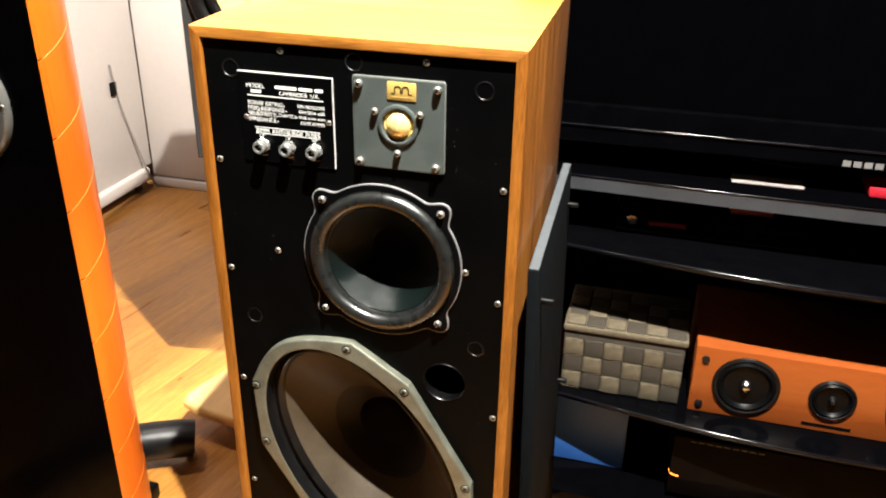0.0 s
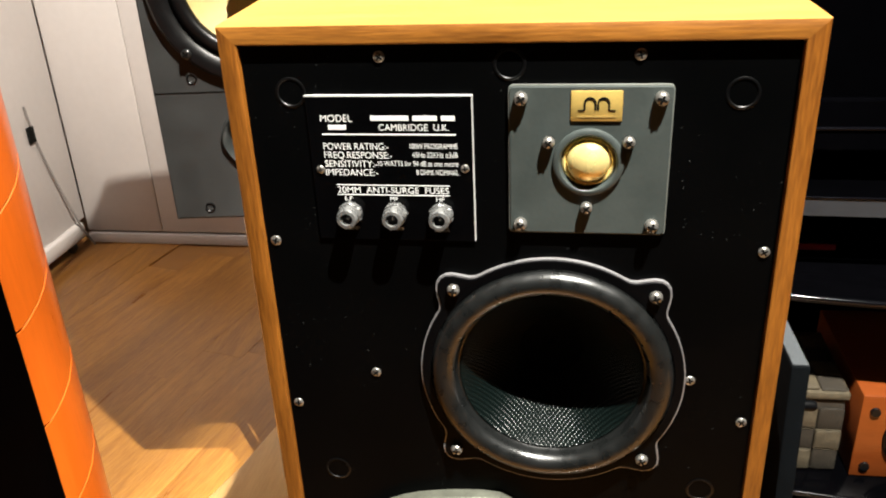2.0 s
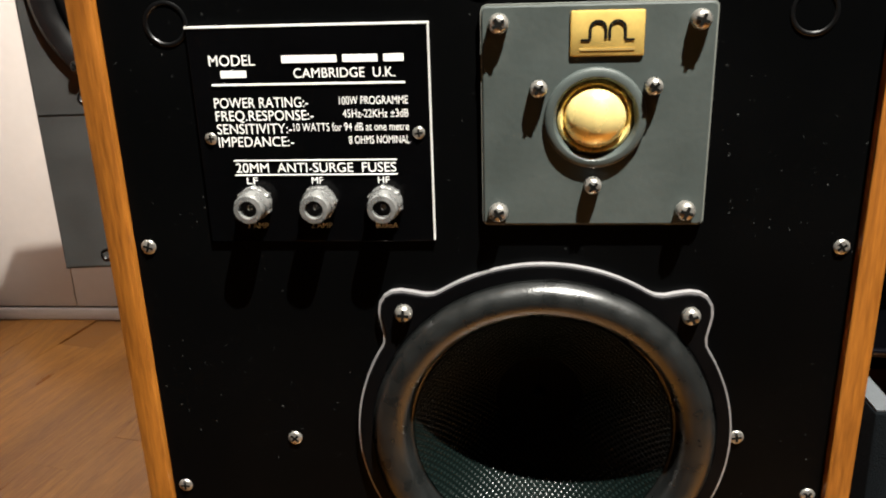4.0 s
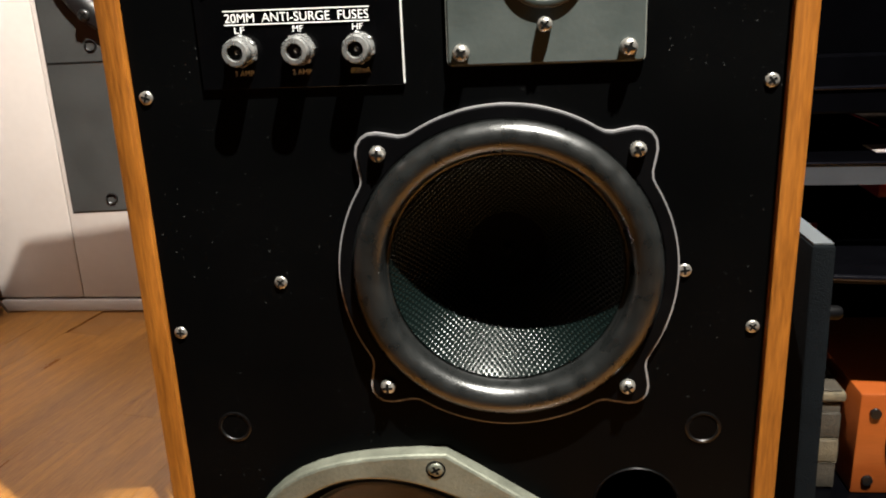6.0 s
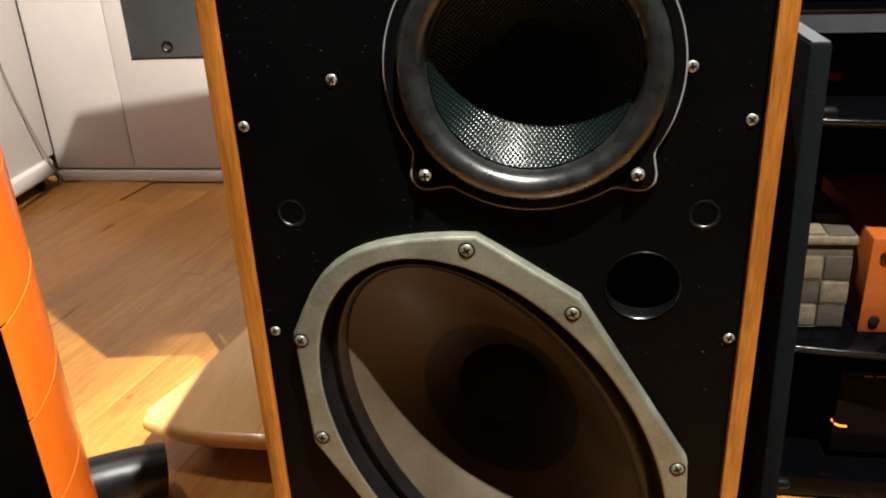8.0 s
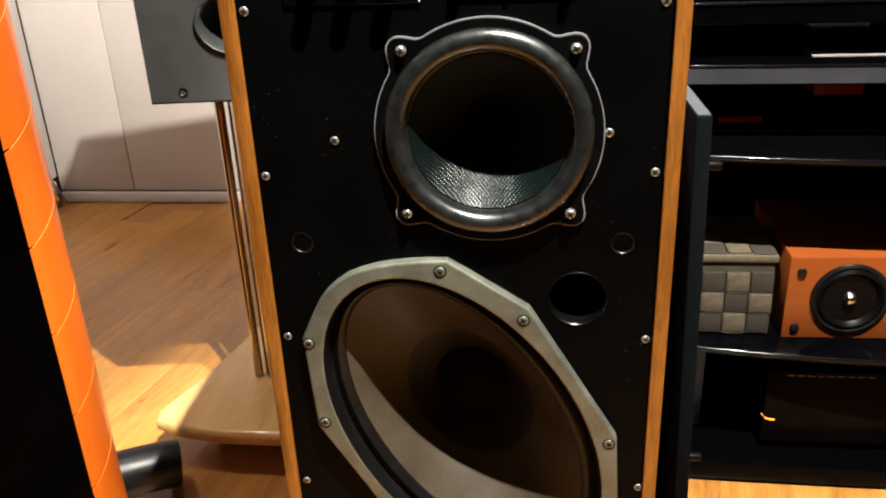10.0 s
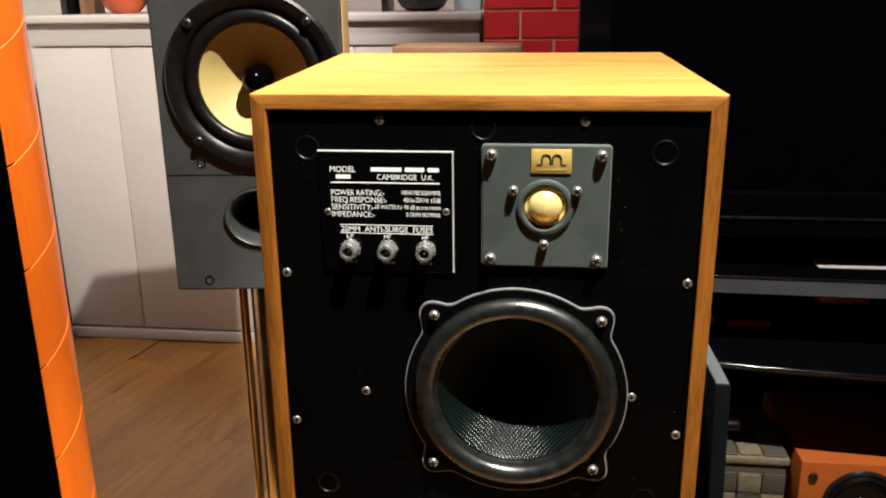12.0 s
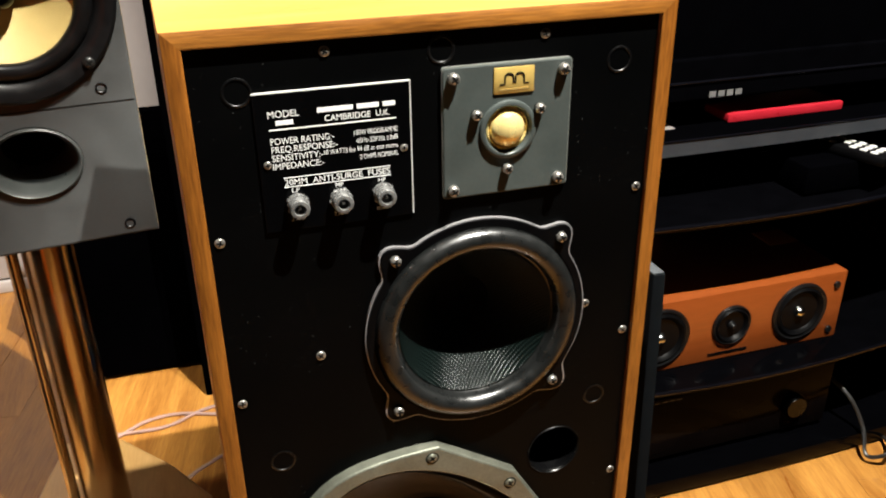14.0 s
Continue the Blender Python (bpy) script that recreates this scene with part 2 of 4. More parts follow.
WEBBING_A = plain("grey_brown_webbing", (0.072, 0.056, 0.033), 0.8, vary=0.45, scale=110, bump=0.8, bump_scale=420)
WEBBING_B = plain("taupe_webbing", (0.024, 0.018, 0.011), 0.8, vary=0.45, scale=110, bump=0.8, bump_scale=420)
BLUE_CARD = plain("blue_card", (0.02, 0.09, 0.32), 0.5, vary=0.1)
ORANGE_LIT = plain("orange_lit_patch", (0.75, 0.28, 0.09), 0.6, vary=0.1)
RED_PLASTIC = plain("red_plastic", (0.34, 0.012, 0.022), 0.35, vary=0.1)
VASE_GLAZE = plain("orange_red_glaze", (0.50, 0.09, 0.03), 0.3, vary=0.15)
BOWL_DARK = plain("dark_bowl", (0.016, 0.012, 0.012), 0.3, vary=0.2)
PALE_BLUE = plain("pale_blue_card", (0.55, 0.68, 0.75), 0.6, vary=0.06)
BROWN_WOOD = wood("brown_box_wood", (0.14, 0.07, 0.035), (0.26, 0.14, 0.07), (0.6, 6, 6), 6, 0.5)
CABLE_PALE = plain("pale_cable", (0.30, 0.19, 0.16), 0.4, vary=0.1)
CABLE_BLACK = plain("black_cable", (0.012, 0.012, 0.012), 0.45)
AMBER = plain("amber_lamp_lens", (0.8, 0.22, 0.03), 0.3)
AMBER.node_tree.nodes["Principled BSDF"].inputs["Emission Color"].default_value = (1.0, 0.25, 0.03, 1)
AMBER.node_tree.nodes["Principled BSDF"].inputs["Emission Strength"].default_value = 1.2

# ---- building helpers ----
ORIGIN = {}


def thing(name, at, label, category, group="", kind=""):
    """An Empty at the thing's base; its parts are given in world metres."""
    ob = new(name)
    ob.empty_display_size = 0.05
    ob.location = at
    ORIGIN[ob.name] = Vector(at)
    return tagged(ob, label, category, group, kind)


def mesh_of(name, bm, mats, smooth=40):
    me = bpy.data.meshes.new(name)
    bmesh.ops.recalc_face_normals(bm, faces=bm.faces)
    bm.to_mesh(me)
    bm.free()
    for m in mats if isinstance(mats, (list, tuple)) else [mats]:
        me.materials.append(m)
    if smooth:
        me.shade_smooth()
        me.set_sharp_from_angle(angle=radians(smooth))
    return me


def part(name, bm, mat, parent, label="", smooth=40):
    """Links a bmesh, given in world metres, as one mesh under a thing or a part."""
    at = ORIGIN[parent.name]
    bmesh.ops.translate(bm, verts=bm.verts, vec=-at)
    ob = new(name, mesh_of(name, bm, mat, smooth))
    ob.parent = parent
    ORIGIN[ob.name] = at
    return tagged(ob, label)


def piece(name, me, parent, at, turn=(0, 0, 0)):
    """One of many alike pieces that share a mesh."""
    ob = new(name, me)
    ob.parent = parent
    ob.location = Vector(at) - ORIGIN[parent.name]
    ob.rotation_euler = [radians(a) for a in turn]
    ORIGIN[ob.name] = Vector(at)
    return ob


def solo(name, bm, mat, label, category, group="", kind="", at=(0, 0, 0), smooth=40):
    """A thing that is a single mesh."""
    bmesh.ops.translate(bm, verts=bm.verts, vec=-Vector(at))
    ob = new(name, mesh_of(name, bm, mat, smooth))
    ob.location = at
    ORIGIN[ob.name] = Vector(at)
    return tagged(ob, label, category, group, kind)


def box(x0, x1, y0, y1, z0, z1, bevel=0.002, seg=2, bm=None):
    bm = bm or bmesh.new()
    b2 = bmesh.new()
    bmesh.ops.create_cube(b2, size=1)
    bmesh.ops.scale(b2, verts=b2.verts, vec=(x1 - x0, y1 - y0, z1 - z0))
    bmesh.ops.translate(b2, verts=b2.verts, vec=((x0 + x1) / 2, (y0 + y1) / 2, (z0 + z1) / 2))
    if bevel:
        bmesh.ops.bevel(b2, geom=b2.edges[:], offset=bevel, segments=seg, profile=0.5, affect="EDGES")
    return join(bm, b2)


def join(bm, other, mat_index=None):
    """Adds the faces of other to bm."""
    if mat_index is not None:
        for f in other.faces:
            f.material_index = mat_index
    me = bpy.data.meshes.new("tmp")
    other.to_mesh(me)
    other.free()
    bm.from_mesh(me)
    bpy.data.meshes.remove(me)
    return bm


def lathe(profile, cx, cz, seg=64, sx=1.0, sz=1.0, turn=0.0, bm=None):
    """Turns a profile of (radius, y) about an axis along y; sx and sz make it oval."""
    bm = bm or bmesh.new()
    ca, sa = math.cos(radians(turn)), math.sin(radians(turn))
    rings = []
    for r, y in profile:
        if r < 1e-6:
            rings.append([bm.verts.new((cx, y, cz))])
            continue
        ring = []
        for i in range(seg):
            a = 2 * math.pi * i / seg
            u, v = r * sx * math.cos(a), r * sz * math.sin(a)
            ring.append(bm.verts.new((cx + u * ca - v * sa, y, cz + u * sa + v * ca)))
        rings.append(ring)
    for a, b in zip(rings, rings[1:]):
        for i in range(seg):
            j = (i + 1) % seg
            if len(a) == 1 and len(b) == 1:
                continue
            if len(a) == 1:
                bm.faces.new((a[0], b[i], b[j]))
            elif len(b) == 1:
                bm.faces.new((a[i], b[0], a[j]))
            else:
                bm.faces.new((a[i], b[i], b[j], a[j]))
    return bm


def circle(cx, cz, r, seg=48, sx=1.0, sz=1.0, turn=0.0):
    ca, sa = math.cos(radians(turn)), math.sin(radians(turn))
    out = []
    for i in range(seg):
        a = 2 * math.pi * i / seg
        u, v = r * sx * math.cos(a), r * sz * math.sin(a)
        out.append((cx + u * ca - v * sa, cz + u * sa + v * ca))
    return out


def sheet(outer, holes, y0, y1, edge=0.0):
    """A plate in the x-z plane from y0 (front) to y1 with holes through it."""
    bm = bmesh.new()
    edges = []
    for loop in [outer, *holes]:
        vs = [bm.verts.new((x, y0, z)) for x, z in loop]
        edges += [bm.edges.new((vs[i], vs[(i + 1) % len(vs)])) for i in range(len(vs))]
    bmesh.ops.triangle_fill(bm, use_beauty=True, use_dissolve=False, edges=edges)
    front = bm.faces[:]
    r = bmesh.ops.extrude_face_region(bm, geom=front)
    bmesh.ops.translate(bm, verts=[v for v in r["geom"] if isinstance(v, bmesh.types.BMVert)], vec=(0, y1 - y0, 0))
    if edge:
        bmesh.ops.recalc_face_normals(bm, faces=bm.faces)
        rim = [e for e in bm.edges if len(e.link_faces) == 2 and abs(e.verts[0].co.y - y0) < 1e-6 and abs(e.verts[1].co.y - y0) < 1e-6 and e.calc_face_angle(0) > 1.0]
        bmesh.ops.bevel(bm, geom=rim, offset=edge, segments=2, profile=0.5, affect="EDGES")
    return bm


def prism(outline, z0, z1, bevel=0.0, seg=3):
    """A board with an outline in the x-y plane."""
    bm = bmesh.new()
    f = bm.faces.new([bm.verts.new((x, y, z0)) for x, y in outline])
    r = bmesh.ops.extrude_face_region(bm, geom=[f])
    bmesh.ops.translate(bm, verts=[v for v in r["geom"] if isinstance(v, bmesh.types.BMVert)], vec=(0, 0, z1 - z0))
    if bevel:
        flat = [e for e in bm.edges if abs(e.verts[0].co.z - e.verts[1].co.z) < 1e-6]
        bmesh.ops.bevel(bm, geom=flat, offset=bevel, segments=seg, profile=0.5, affect="EDGES")
    return bm


def tube(points, r, seg=10):
    """A round cord along points, smoothed."""
    pts = [Vector(p) for p in points]
    fine = []
    for i in range(len(pts) - 1):
        p0, p1, p2, p3 = pts[max(i - 1, 0)], pts[i], pts[i + 1], pts[min(i + 2, len(pts) - 1)]
        for k in range(8):
            t = k / 8
            fine.append(0.5 * ((2 * p1) + (p2 - p0) * t + (2 * p0 - 5 * p1 + 4 * p2 - p3) * t * t + (3 * p1 - p0 - 3 * p2 + p3) * t ** 3))
    fine.append(pts[-1])
    bm = bmesh.new()
    rings = []
    for i, p in enumerate(fine):
        d = (fine[min(i + 1, len(fine) - 1)] - fine[max(i - 1, 0)]).normalized()
        q = d.to_track_quat("Z", "Y")
        rings.append([bm.verts.new(p + q @ Vector((r * math.cos(2 * math.pi * k / seg), r * math.sin(2 * math.pi * k / seg), 0))) for k in range(seg)])
    for a, b in zip(rings, rings[1:]):
        for i in range(seg):
            bm.faces.new((a[i], a[(i + 1) % seg], b[(i + 1) % seg], b[i]))
    bm.faces.new(rings[0])
    bm.faces.new(rings[-1])
    return bm


def words(text, x0, x1, zc, height, y, parent, mat, name="printed_line", facing=0):
    """Printed words fitted between x0 and x1, standing in a plane that faces -y."""
    cu = bpy.data.curves.new("words", "FONT")
    cu.body = text
    cu.extrude = 0.0
    ob = bpy.data.objects.new("words", cu)
    scene.collection.objects.link(ob)
    bpy.context.view_layer.update()
    me = bpy.data.meshes.new_from_object(ob.evaluated_get(bpy.context.evaluated_depsgraph_get()))
    bpy.data.objects.remove(ob)
    bm = bmesh.new()
    bm.from_mesh(me)
    bpy.data.meshes.remove(me)
    xs, ys = [v.co.x for v in bm.verts], [v.co.y for v in bm.verts]
    cap = 0.70
    sx = (x1 - x0) / (max(xs) - min(xs))
    for v in bm.verts:
        v.co = Vector((x0 + (v.co.x - min(xs)) * sx, y, zc + (v.co.y - cap / 2) * height / cap))
    # keep the print facing the viewer
    bm.normal_update()
    for f in bm.faces:
        if f.normal.y > 0:
            f.normal_flip()
    at = ORIGIN[parent.name]
    bmesh.ops.translate(bm, verts=bm.verts, vec=-at)
    me = bpy.data.meshes.new(name)
    bm.to_mesh(me)
    bm.free()
    me.materials.append(mat)
    o = new(name, me)
    o.parent = parent
    ORIGIN[o.name] = at
    return o


def bar(x0, x1, z0, z1, y, bm=None):
    """A flat printed bar facing -y, of ink thickness."""
    return box(x0, x1, y - 0.0003, y, z0, z1, 0, bm=bm)


def screw_mesh(name, r, rise, head, slot, wash=0.0):
    """A cross-head screw whose axis is y; its head stands proud towards -y."""
    bm = lathe([(r, 0.001), (r, -rise * 0.35), (r * 0.86, -rise * 0.75), (r * 0.55, -rise * 0.96), (0, -rise)], 0, 0, 16)
    for f in bm.faces:
        f.material_index = 0
    for w, h in ((r * 1.3, r * 0.32), (r * 0.32, r * 1.3)):
        b2 = bmesh.new()
        box(-w / 2, w / 2, -rise * 1.05, -rise * 0.3, -h / 2, h / 2, 0, bm=b2)
        bmesh.ops.rotate(b2, verts=b2.verts, cent=(0, 0, 0), matrix=Matrix.Rotation(radians(35), 3, "Y"))
        join(bm, b2, 1)
    return mesh_of(name, bm, [head, slot], 50)


# ---- room ----


def wall(name, x0, x1, y0, y1, z0=0.0, z1=2.5, mat=None):
    return solo(name, box(x0, x1, y0, y1, z0, z1, 0), mat or WALL_PAINT, "plain painted room wall", "wall", kind="structure", smooth=0)


wall("wall_north", -1.87, 2.42, 1.80, 1.92)
# south and east walls are out of view, dark to limit bounce
wall("wall_south", -1.87, 2.42, -2.82, -2.7, mat=UNSEEN_WALL_DARK)
wall("wall_west", -1.87, -1.75, -2.7, 1.80)
wall("wall_east", 2.3, 2.42, -2.7, 1.80, mat=UNSEEN_WALL_DARK)
solo("ceiling", box(-1.87, 2.42, -2.82, 1.92, 2.5, 2.62, 0), CEILING_PAINT, "plain unseen ceiling, kept dim to cut bounced light", "ceiling", kind="structure", smooth=0)
floor = solo("floor", box(-1.87, 2.42, -2.82, 1.92, -0.15, -0.004, 0), FLOOR_GAP, "honey-brown laminate plank floor with fine joints", "floor", kind="structure", smooth=0)


# ---- the large vintage loudspeaker ----
X0, X1, ZB, ZT, YF, YB, TH = -0.17, 0.17, 0.12, 0.848, -0.004, 0.322, 0.0115
LEAN_X, LEAN_Z = -0.0075, 0.0060  # the cabinet runs back slightly askew of its front
spk = thing("vintage_loudspeaker", (0, 0.155, ZB), "large teak loudspeaker without its grille, black front with three drive units", "loudspeaker")


def mitred(name, a, b, mat, inward):
    """A cabinet panel whose ends are cut at 45 degrees."""
    bm = bmesh.new()
    (ax, az), (bx, bz) = a, b
    d = Vector((bx - ax, 0, bz - az)).normalized()
    n = Vector((inward[0], 0, inward[1]))
    quad = [Vector((ax, 0, az)), Vector((bx, 0, bz)), Vector((bx, 0, bz)) + (n - d) * TH, Vector((ax, 0, az)) + (n + d) * TH]
    f0 = [bm.verts.new(p + Vector((0, YF, 0))) for p in quad]
    f1 = [bm.verts.new(p + Vector((LEAN_X, YB, LEAN_Z))) for p in quad]
    bm.faces.new(f0)
    bm.faces.new(f1)
    for i in range(4):
        j = (i + 1) % 4
        bm.faces.new((f0[i], f0[j], f1[j], f1[i]))
    bmesh.ops.recalc_face_normals(bm, faces=bm.faces)
    long_edges = [e for e in bm.edges if abs(e.verts[0].co.y - e.verts[1].co.y) < 1e-6 and abs((e.verts[0].co - e.verts[1].co).normalized().dot(d)) > 0.99]
    bmesh.ops.bevel(bm, geom=long_edges, offset=0.0012, segments=2, profile=0.5, affect="EDGES")
    panel = part(name, bm, mat, spk, "mitred teak veneer panel")
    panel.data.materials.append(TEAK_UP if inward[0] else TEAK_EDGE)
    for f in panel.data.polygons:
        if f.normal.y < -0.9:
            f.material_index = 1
    return panel


# top and bottom take the veneer with lamplight painted in
mitred("top_panel", (X0, ZT), (X1, ZT), TEAK_ACROSS_LIT, (0, -1))
mitred("bottom_panel", (X1, ZB), (X0, ZB), TEAK_ACROSS_LIT, (0, 1))
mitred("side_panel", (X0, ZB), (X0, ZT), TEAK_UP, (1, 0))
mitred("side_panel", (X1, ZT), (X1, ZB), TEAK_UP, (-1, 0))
part("back_panel", box(X0 + TH + 0.0005 + LEAN_X, X1 - TH - 0.0005 + LEAN_X, YB - 0.018, YB - 0.004, ZB + TH + 0.0005 + LEAN_Z, ZT - TH - 0.0005 + LEAN_Z, 0.001), BLACK_PLASTIC, spk)

MX, MZ = 0.0265, 0.616      # mid driver
WX, WZ, WT = 0.0015, 0.347, -59.0  # oval bass driver: centre and tilt of its long axis
PX, PZ = 0.0965, 0.4765     # reflex port
TX, TZ = 0.0467, 0.767      # tweeter
gap = 0.0006
baffle = part("front_baffle", sheet(
    [(X0 + TH + gap, ZB + TH + gap), (X1 - TH - gap, ZB + TH + gap), (X1 - TH - gap, ZT - TH - gap), (X0 + TH + gap, ZT - TH - gap)],
    [circle(MX, MZ, 0.0795, 48), circle(WX, WZ, 1, 64, 0.1630, 0.0985, WT), circle(PX, PZ, 0.0228, 32)], 0.0, 0.018), BAFFLE, spk, "worn satin black painted front", 18)
part("port_tube", lathe([(0.0242, 0.0002), (0.0238, -0.0008), (0.0228, 0.0004), (0.0224, 0.003), (0.0222, 0.09), (0.0, 0.09)], PX, PZ, 40), SOCKET_BLACK, baffle, "dark card port tube")

# grille sockets
sock = mesh_of("socket", lathe([(0.0094, 0.0005), (0.0094, -0.0003), (0.0089, -0.0006), (0.0080, -0.0005), (0.0074, 0.0002), (0.0058, 0.0004), (0.0052, 0.005), (0.003, 0.005), (0.0028, 0.001), (0.0, 0.0008)], 0, 0, 32), SOCKET_BLACK)
for x, z in ((-0.13, 0.808), (0.001, 0.824), (0.13, 0.807), (-0.1285, 0.524), (0.1305, 0.526), (-0.1285, 0.235), (0.1305, 0.235)):
    piece("grille_socket", sock, baffle, (x, 0, z))
# screws round the rim of the front
SCREW_S = screw_mesh("baffle_screw", 0.0035, 0.0013, SCREW_STEEL, SLOT_DARK)
for i, (x, z) in enumerate(((-0.0745, 0.829), (0.0735, 0.829), (-0.152, 0.71), (0.152, 0.71), (-0.152, 0.582), (0.152, 0.585), (-0.151, 0.435), (0.153, 0.44), (-0.151, 0.279), (0.155, 0.287), (-0.093, 0.611), (0.1165, 0.616), (-0.151, 0.15), (0.152, 0.15))):
    piece("front_screw", SCREW_S, baffle, (x, 0, z), (0, (i * 37) % 90, 0))

# --- tweeter ---


def round_rect(x0, x1, z0, z1, r, seg=5):
    out = []
    for cx, cz, a0 in ((x1 - r, z1 - r, 0), (x0 + r, z1 - r, 90), (x0 + r, z0 + r, 180), (x1 - r, z0 + r, 270)):
        for k in range(seg + 1):
            a = radians(a0 + 90 * k / seg)
            out.append((cx + r * math.cos(a), cz + r * math.sin(a)))
    return out


tw = part("tweeter", sheet(round_rect(0.0008, 0.0925, 0.7215, 0.812, 0.0022), [circle(TX, TZ, 0.0185, 40)], -0.0035, 0.0, 0.0006), GREY_PLATE, spk, "square grey plate with a gold dome", 18)
part("plate_edge", sheet(round_rect(0.0002, 0.0931, 0.7209, 0.8127, 0.0028), [round_rect(0.0012, 0.0921, 0.7219, 0.8117, 0.0018)], -0.0026, 0.0), GREY_PLATE_EDGE, tw, "bare bright plate edge", 18)
part("faceplate_ring", lathe([(0.0208, -0.0034), (0.0204, -0.0052), (0.0192, -0.0060), (0.0172, -0.0058), (0.0160, -0.0044), (0.0156, 0.0)], TX, TZ, 48), GREY_PLATE, tw)
part("surround", lathe([(0.0158, -0.001), (0.0152, -0.0026), (0.0142, -0.0031), (0.0132, -0.0022), (0.0127, -0.0008), (0.0127, 0.001)], TX, TZ, 48), GOLD, tw, "pale gold dome surround")
part("dome", lathe([(0.0128, -0.001)] + [(0.0126 * math.cos(a), -0.002 - 0.0078 * math.sin(a)) for a in [i * math.pi / 18 for i in range(9)]] + [(0, -0.0098)], TX, TZ, 48), GOLD, tw, "polished gold metal dome")
badge = part("badge", box(0.0358, 0.0648, -0.0046, -0.0034, 0.7918, 0.8098, 0.0008, 2), BRASS_BADGE, tw, "small brass badge")
# the badge's mark as two plain arches with feet, and a line of print below
for cx, out in ((0.0466, -1), (0.0542, 1)):
    arch = [(cx + r * math.cos(radians(a)), 0.8026 + r * math.sin(radians(a))) for r, turn in ((0.0036, 1), (0.0025, -1)) for a in list(range(0, 181, 20))[::turn]]
    part("mark_arch", sheet(arch, [], -0.0050, -0.0046), SLOT_DARK, badge, smooth=0)
    for side in (-1, 1):
        part("mark_stroke", bar(cx + side * 0.00305 - 0.00055, cx + side * 0.00305 + 0.00055, 0.7988, 0.8026, -0.0046), SLOT_DARK, badge, smooth=0)
    part("mark_stroke", bar(cx + out * 0.0048 - 0.0018, cx + out * 0.0048 + 0.0018, 0.7980, 0.7988, -0.0046), SLOT_DARK, badge, smooth=0)
part("printed_line", bar(0.0395, 0.0610, 0.7943, 0.7952, -0.0046), BRONZE_INK, badge, smooth=0)
SCREW_M = screw_mesh("plate_screw", 0.0041, 0.0042, SCREW_STEEL, SLOT_DARK)
stem = mesh_of("screw_stem", lathe([(0.0036, 0.0), (0.0036, -0.0030), (0.0034, -0.0031)], 0, 0, 14), SLOT_DARK)
for x, z, out in ((0.0075, 0.8055, 0.0035), (0.086, 0.8055, 0.0035), (0.007, 0.7275, 0.0035), (0.085, 0.728, 0.0035)):
    piece("plate_screw", SCREW_M, tw, (x, -out - 0.0014, z), (0, x * 3000 % 90, 0))
    piece("screw_stem", stem, tw, (x, -0.0025, z))
SCREW_N = screw_mesh("small_plate_screw", 0.0036, 0.0036, SCREW_STEEL, SLOT_DARK)
for x, z in ((0.0235, 0.7797), (0.0692, 0.78), (0.0463, 0.7393)):
    piece("plate_screw", SCREW_N, tw, (x, -0.0056, z), (0, x * 4000 % 90, 0))
    piece("screw_stem", stem, tw, (x, -0.003, z))

# --- printed plate with the fuses ---
plaque = part("rating_plate", box(-0.1215, -0.0215, -0.0016, 0.0, 0.713, 0.8058, 0.0004, 1), GLOSS_PLATE, spk, "glossy black rating plate with white print")
bm = box(-0.1218, -0.0212, -0.0019, 0.0, 0.8060, 0.8068, 0)
box(-0.0213, -0.0206, -0.0019, 0.0, 0.714, 0.8068, 0, bm=bm)
part("plate_border", bm, WHITE_EDGE, plaque, smooth=0)
YP = -0.0018
words("MODEL", -0.1130, -0.0935, 0.7928, 0.0044, YP, plaque, WHITE_INK)
words("CAMBRIDGE  U.K.", -0.0775, -0.0350, 0.7872, 0.0040, YP, plaque, WHITE_INK)
bm = bmesh.new()
for x0, x1, z0, z1 in ((-0.0820, -0.0590, 0.7914, 0.7944), (-0.0565, -0.0420, 0.7914, 0.7944), (-0.0395, -0.0312, 0.7914, 0.7944), (-0.1085, -0.0975, 0.7857, 0.7886)):
    bar(x0, x1, z0, z1, YP, bm)
bar(-0.1128, -0.0310, 0.7824, 0.7832, YP, bm)
bar(-0.1070, -0.0360, 0.7500, 0.7505, YP, bm)
bar(-0.1070, -0.0360, 0.7436, 0.7441, YP, bm)
part("printed_bar", bm, WHITE_INK, plaque, smooth=0)
for left, x1, right, x2, z in (("POWER RATING:-", -0.0723, "100W PROGRAMME", -0.0592, 0.7752), ("FREQ.RESPONSE:-", -0.0705, "45Hz-22KHz \u00b13dB", -0.0580, 0.7697), ("SENSITIVITY:-", -0.0802, "10 WATTS for 94 dB at one metre", -0.0795, 0.7641), ("IMPEDANCE:-", -0.0800, "8 OHMS NOMINAL", -0.0560, 0.7585)):
    words(left, -0.1128, x1, z, 0.0043, YP, plaque, WHITE_INK)
    words(right, x2, -0.0302, z + 0.0004, 0.0034, YP, plaque, WHITE_INK)
words("20MM  ANTI-SURGE  FUSES", -0.1065, -0.0365, 0.7470, 0.0042, YP, plaque, WHITE_INK)
fuse_body = mesh_of("fuse_body", lathe([(0.0074, 0.0), (0.0074, -0.003), (0.0070, -0.0036), (0.0066, -0.0037), (0.0066, -0.011), (0.0060, -0.0122), (0.0040, -0.0124), (0.0036, -0.0112), (0.0036, -0.0080)], 0, 0, 24), NICKEL)
fuse_nut = mesh_of("fuse_nut", lathe([(0.0080, 0.0), (0.0080, -0.0030), (0.0075, -0.0036), (0.006, -0.0036)], 0, 0, 6), NICKEL, 20)
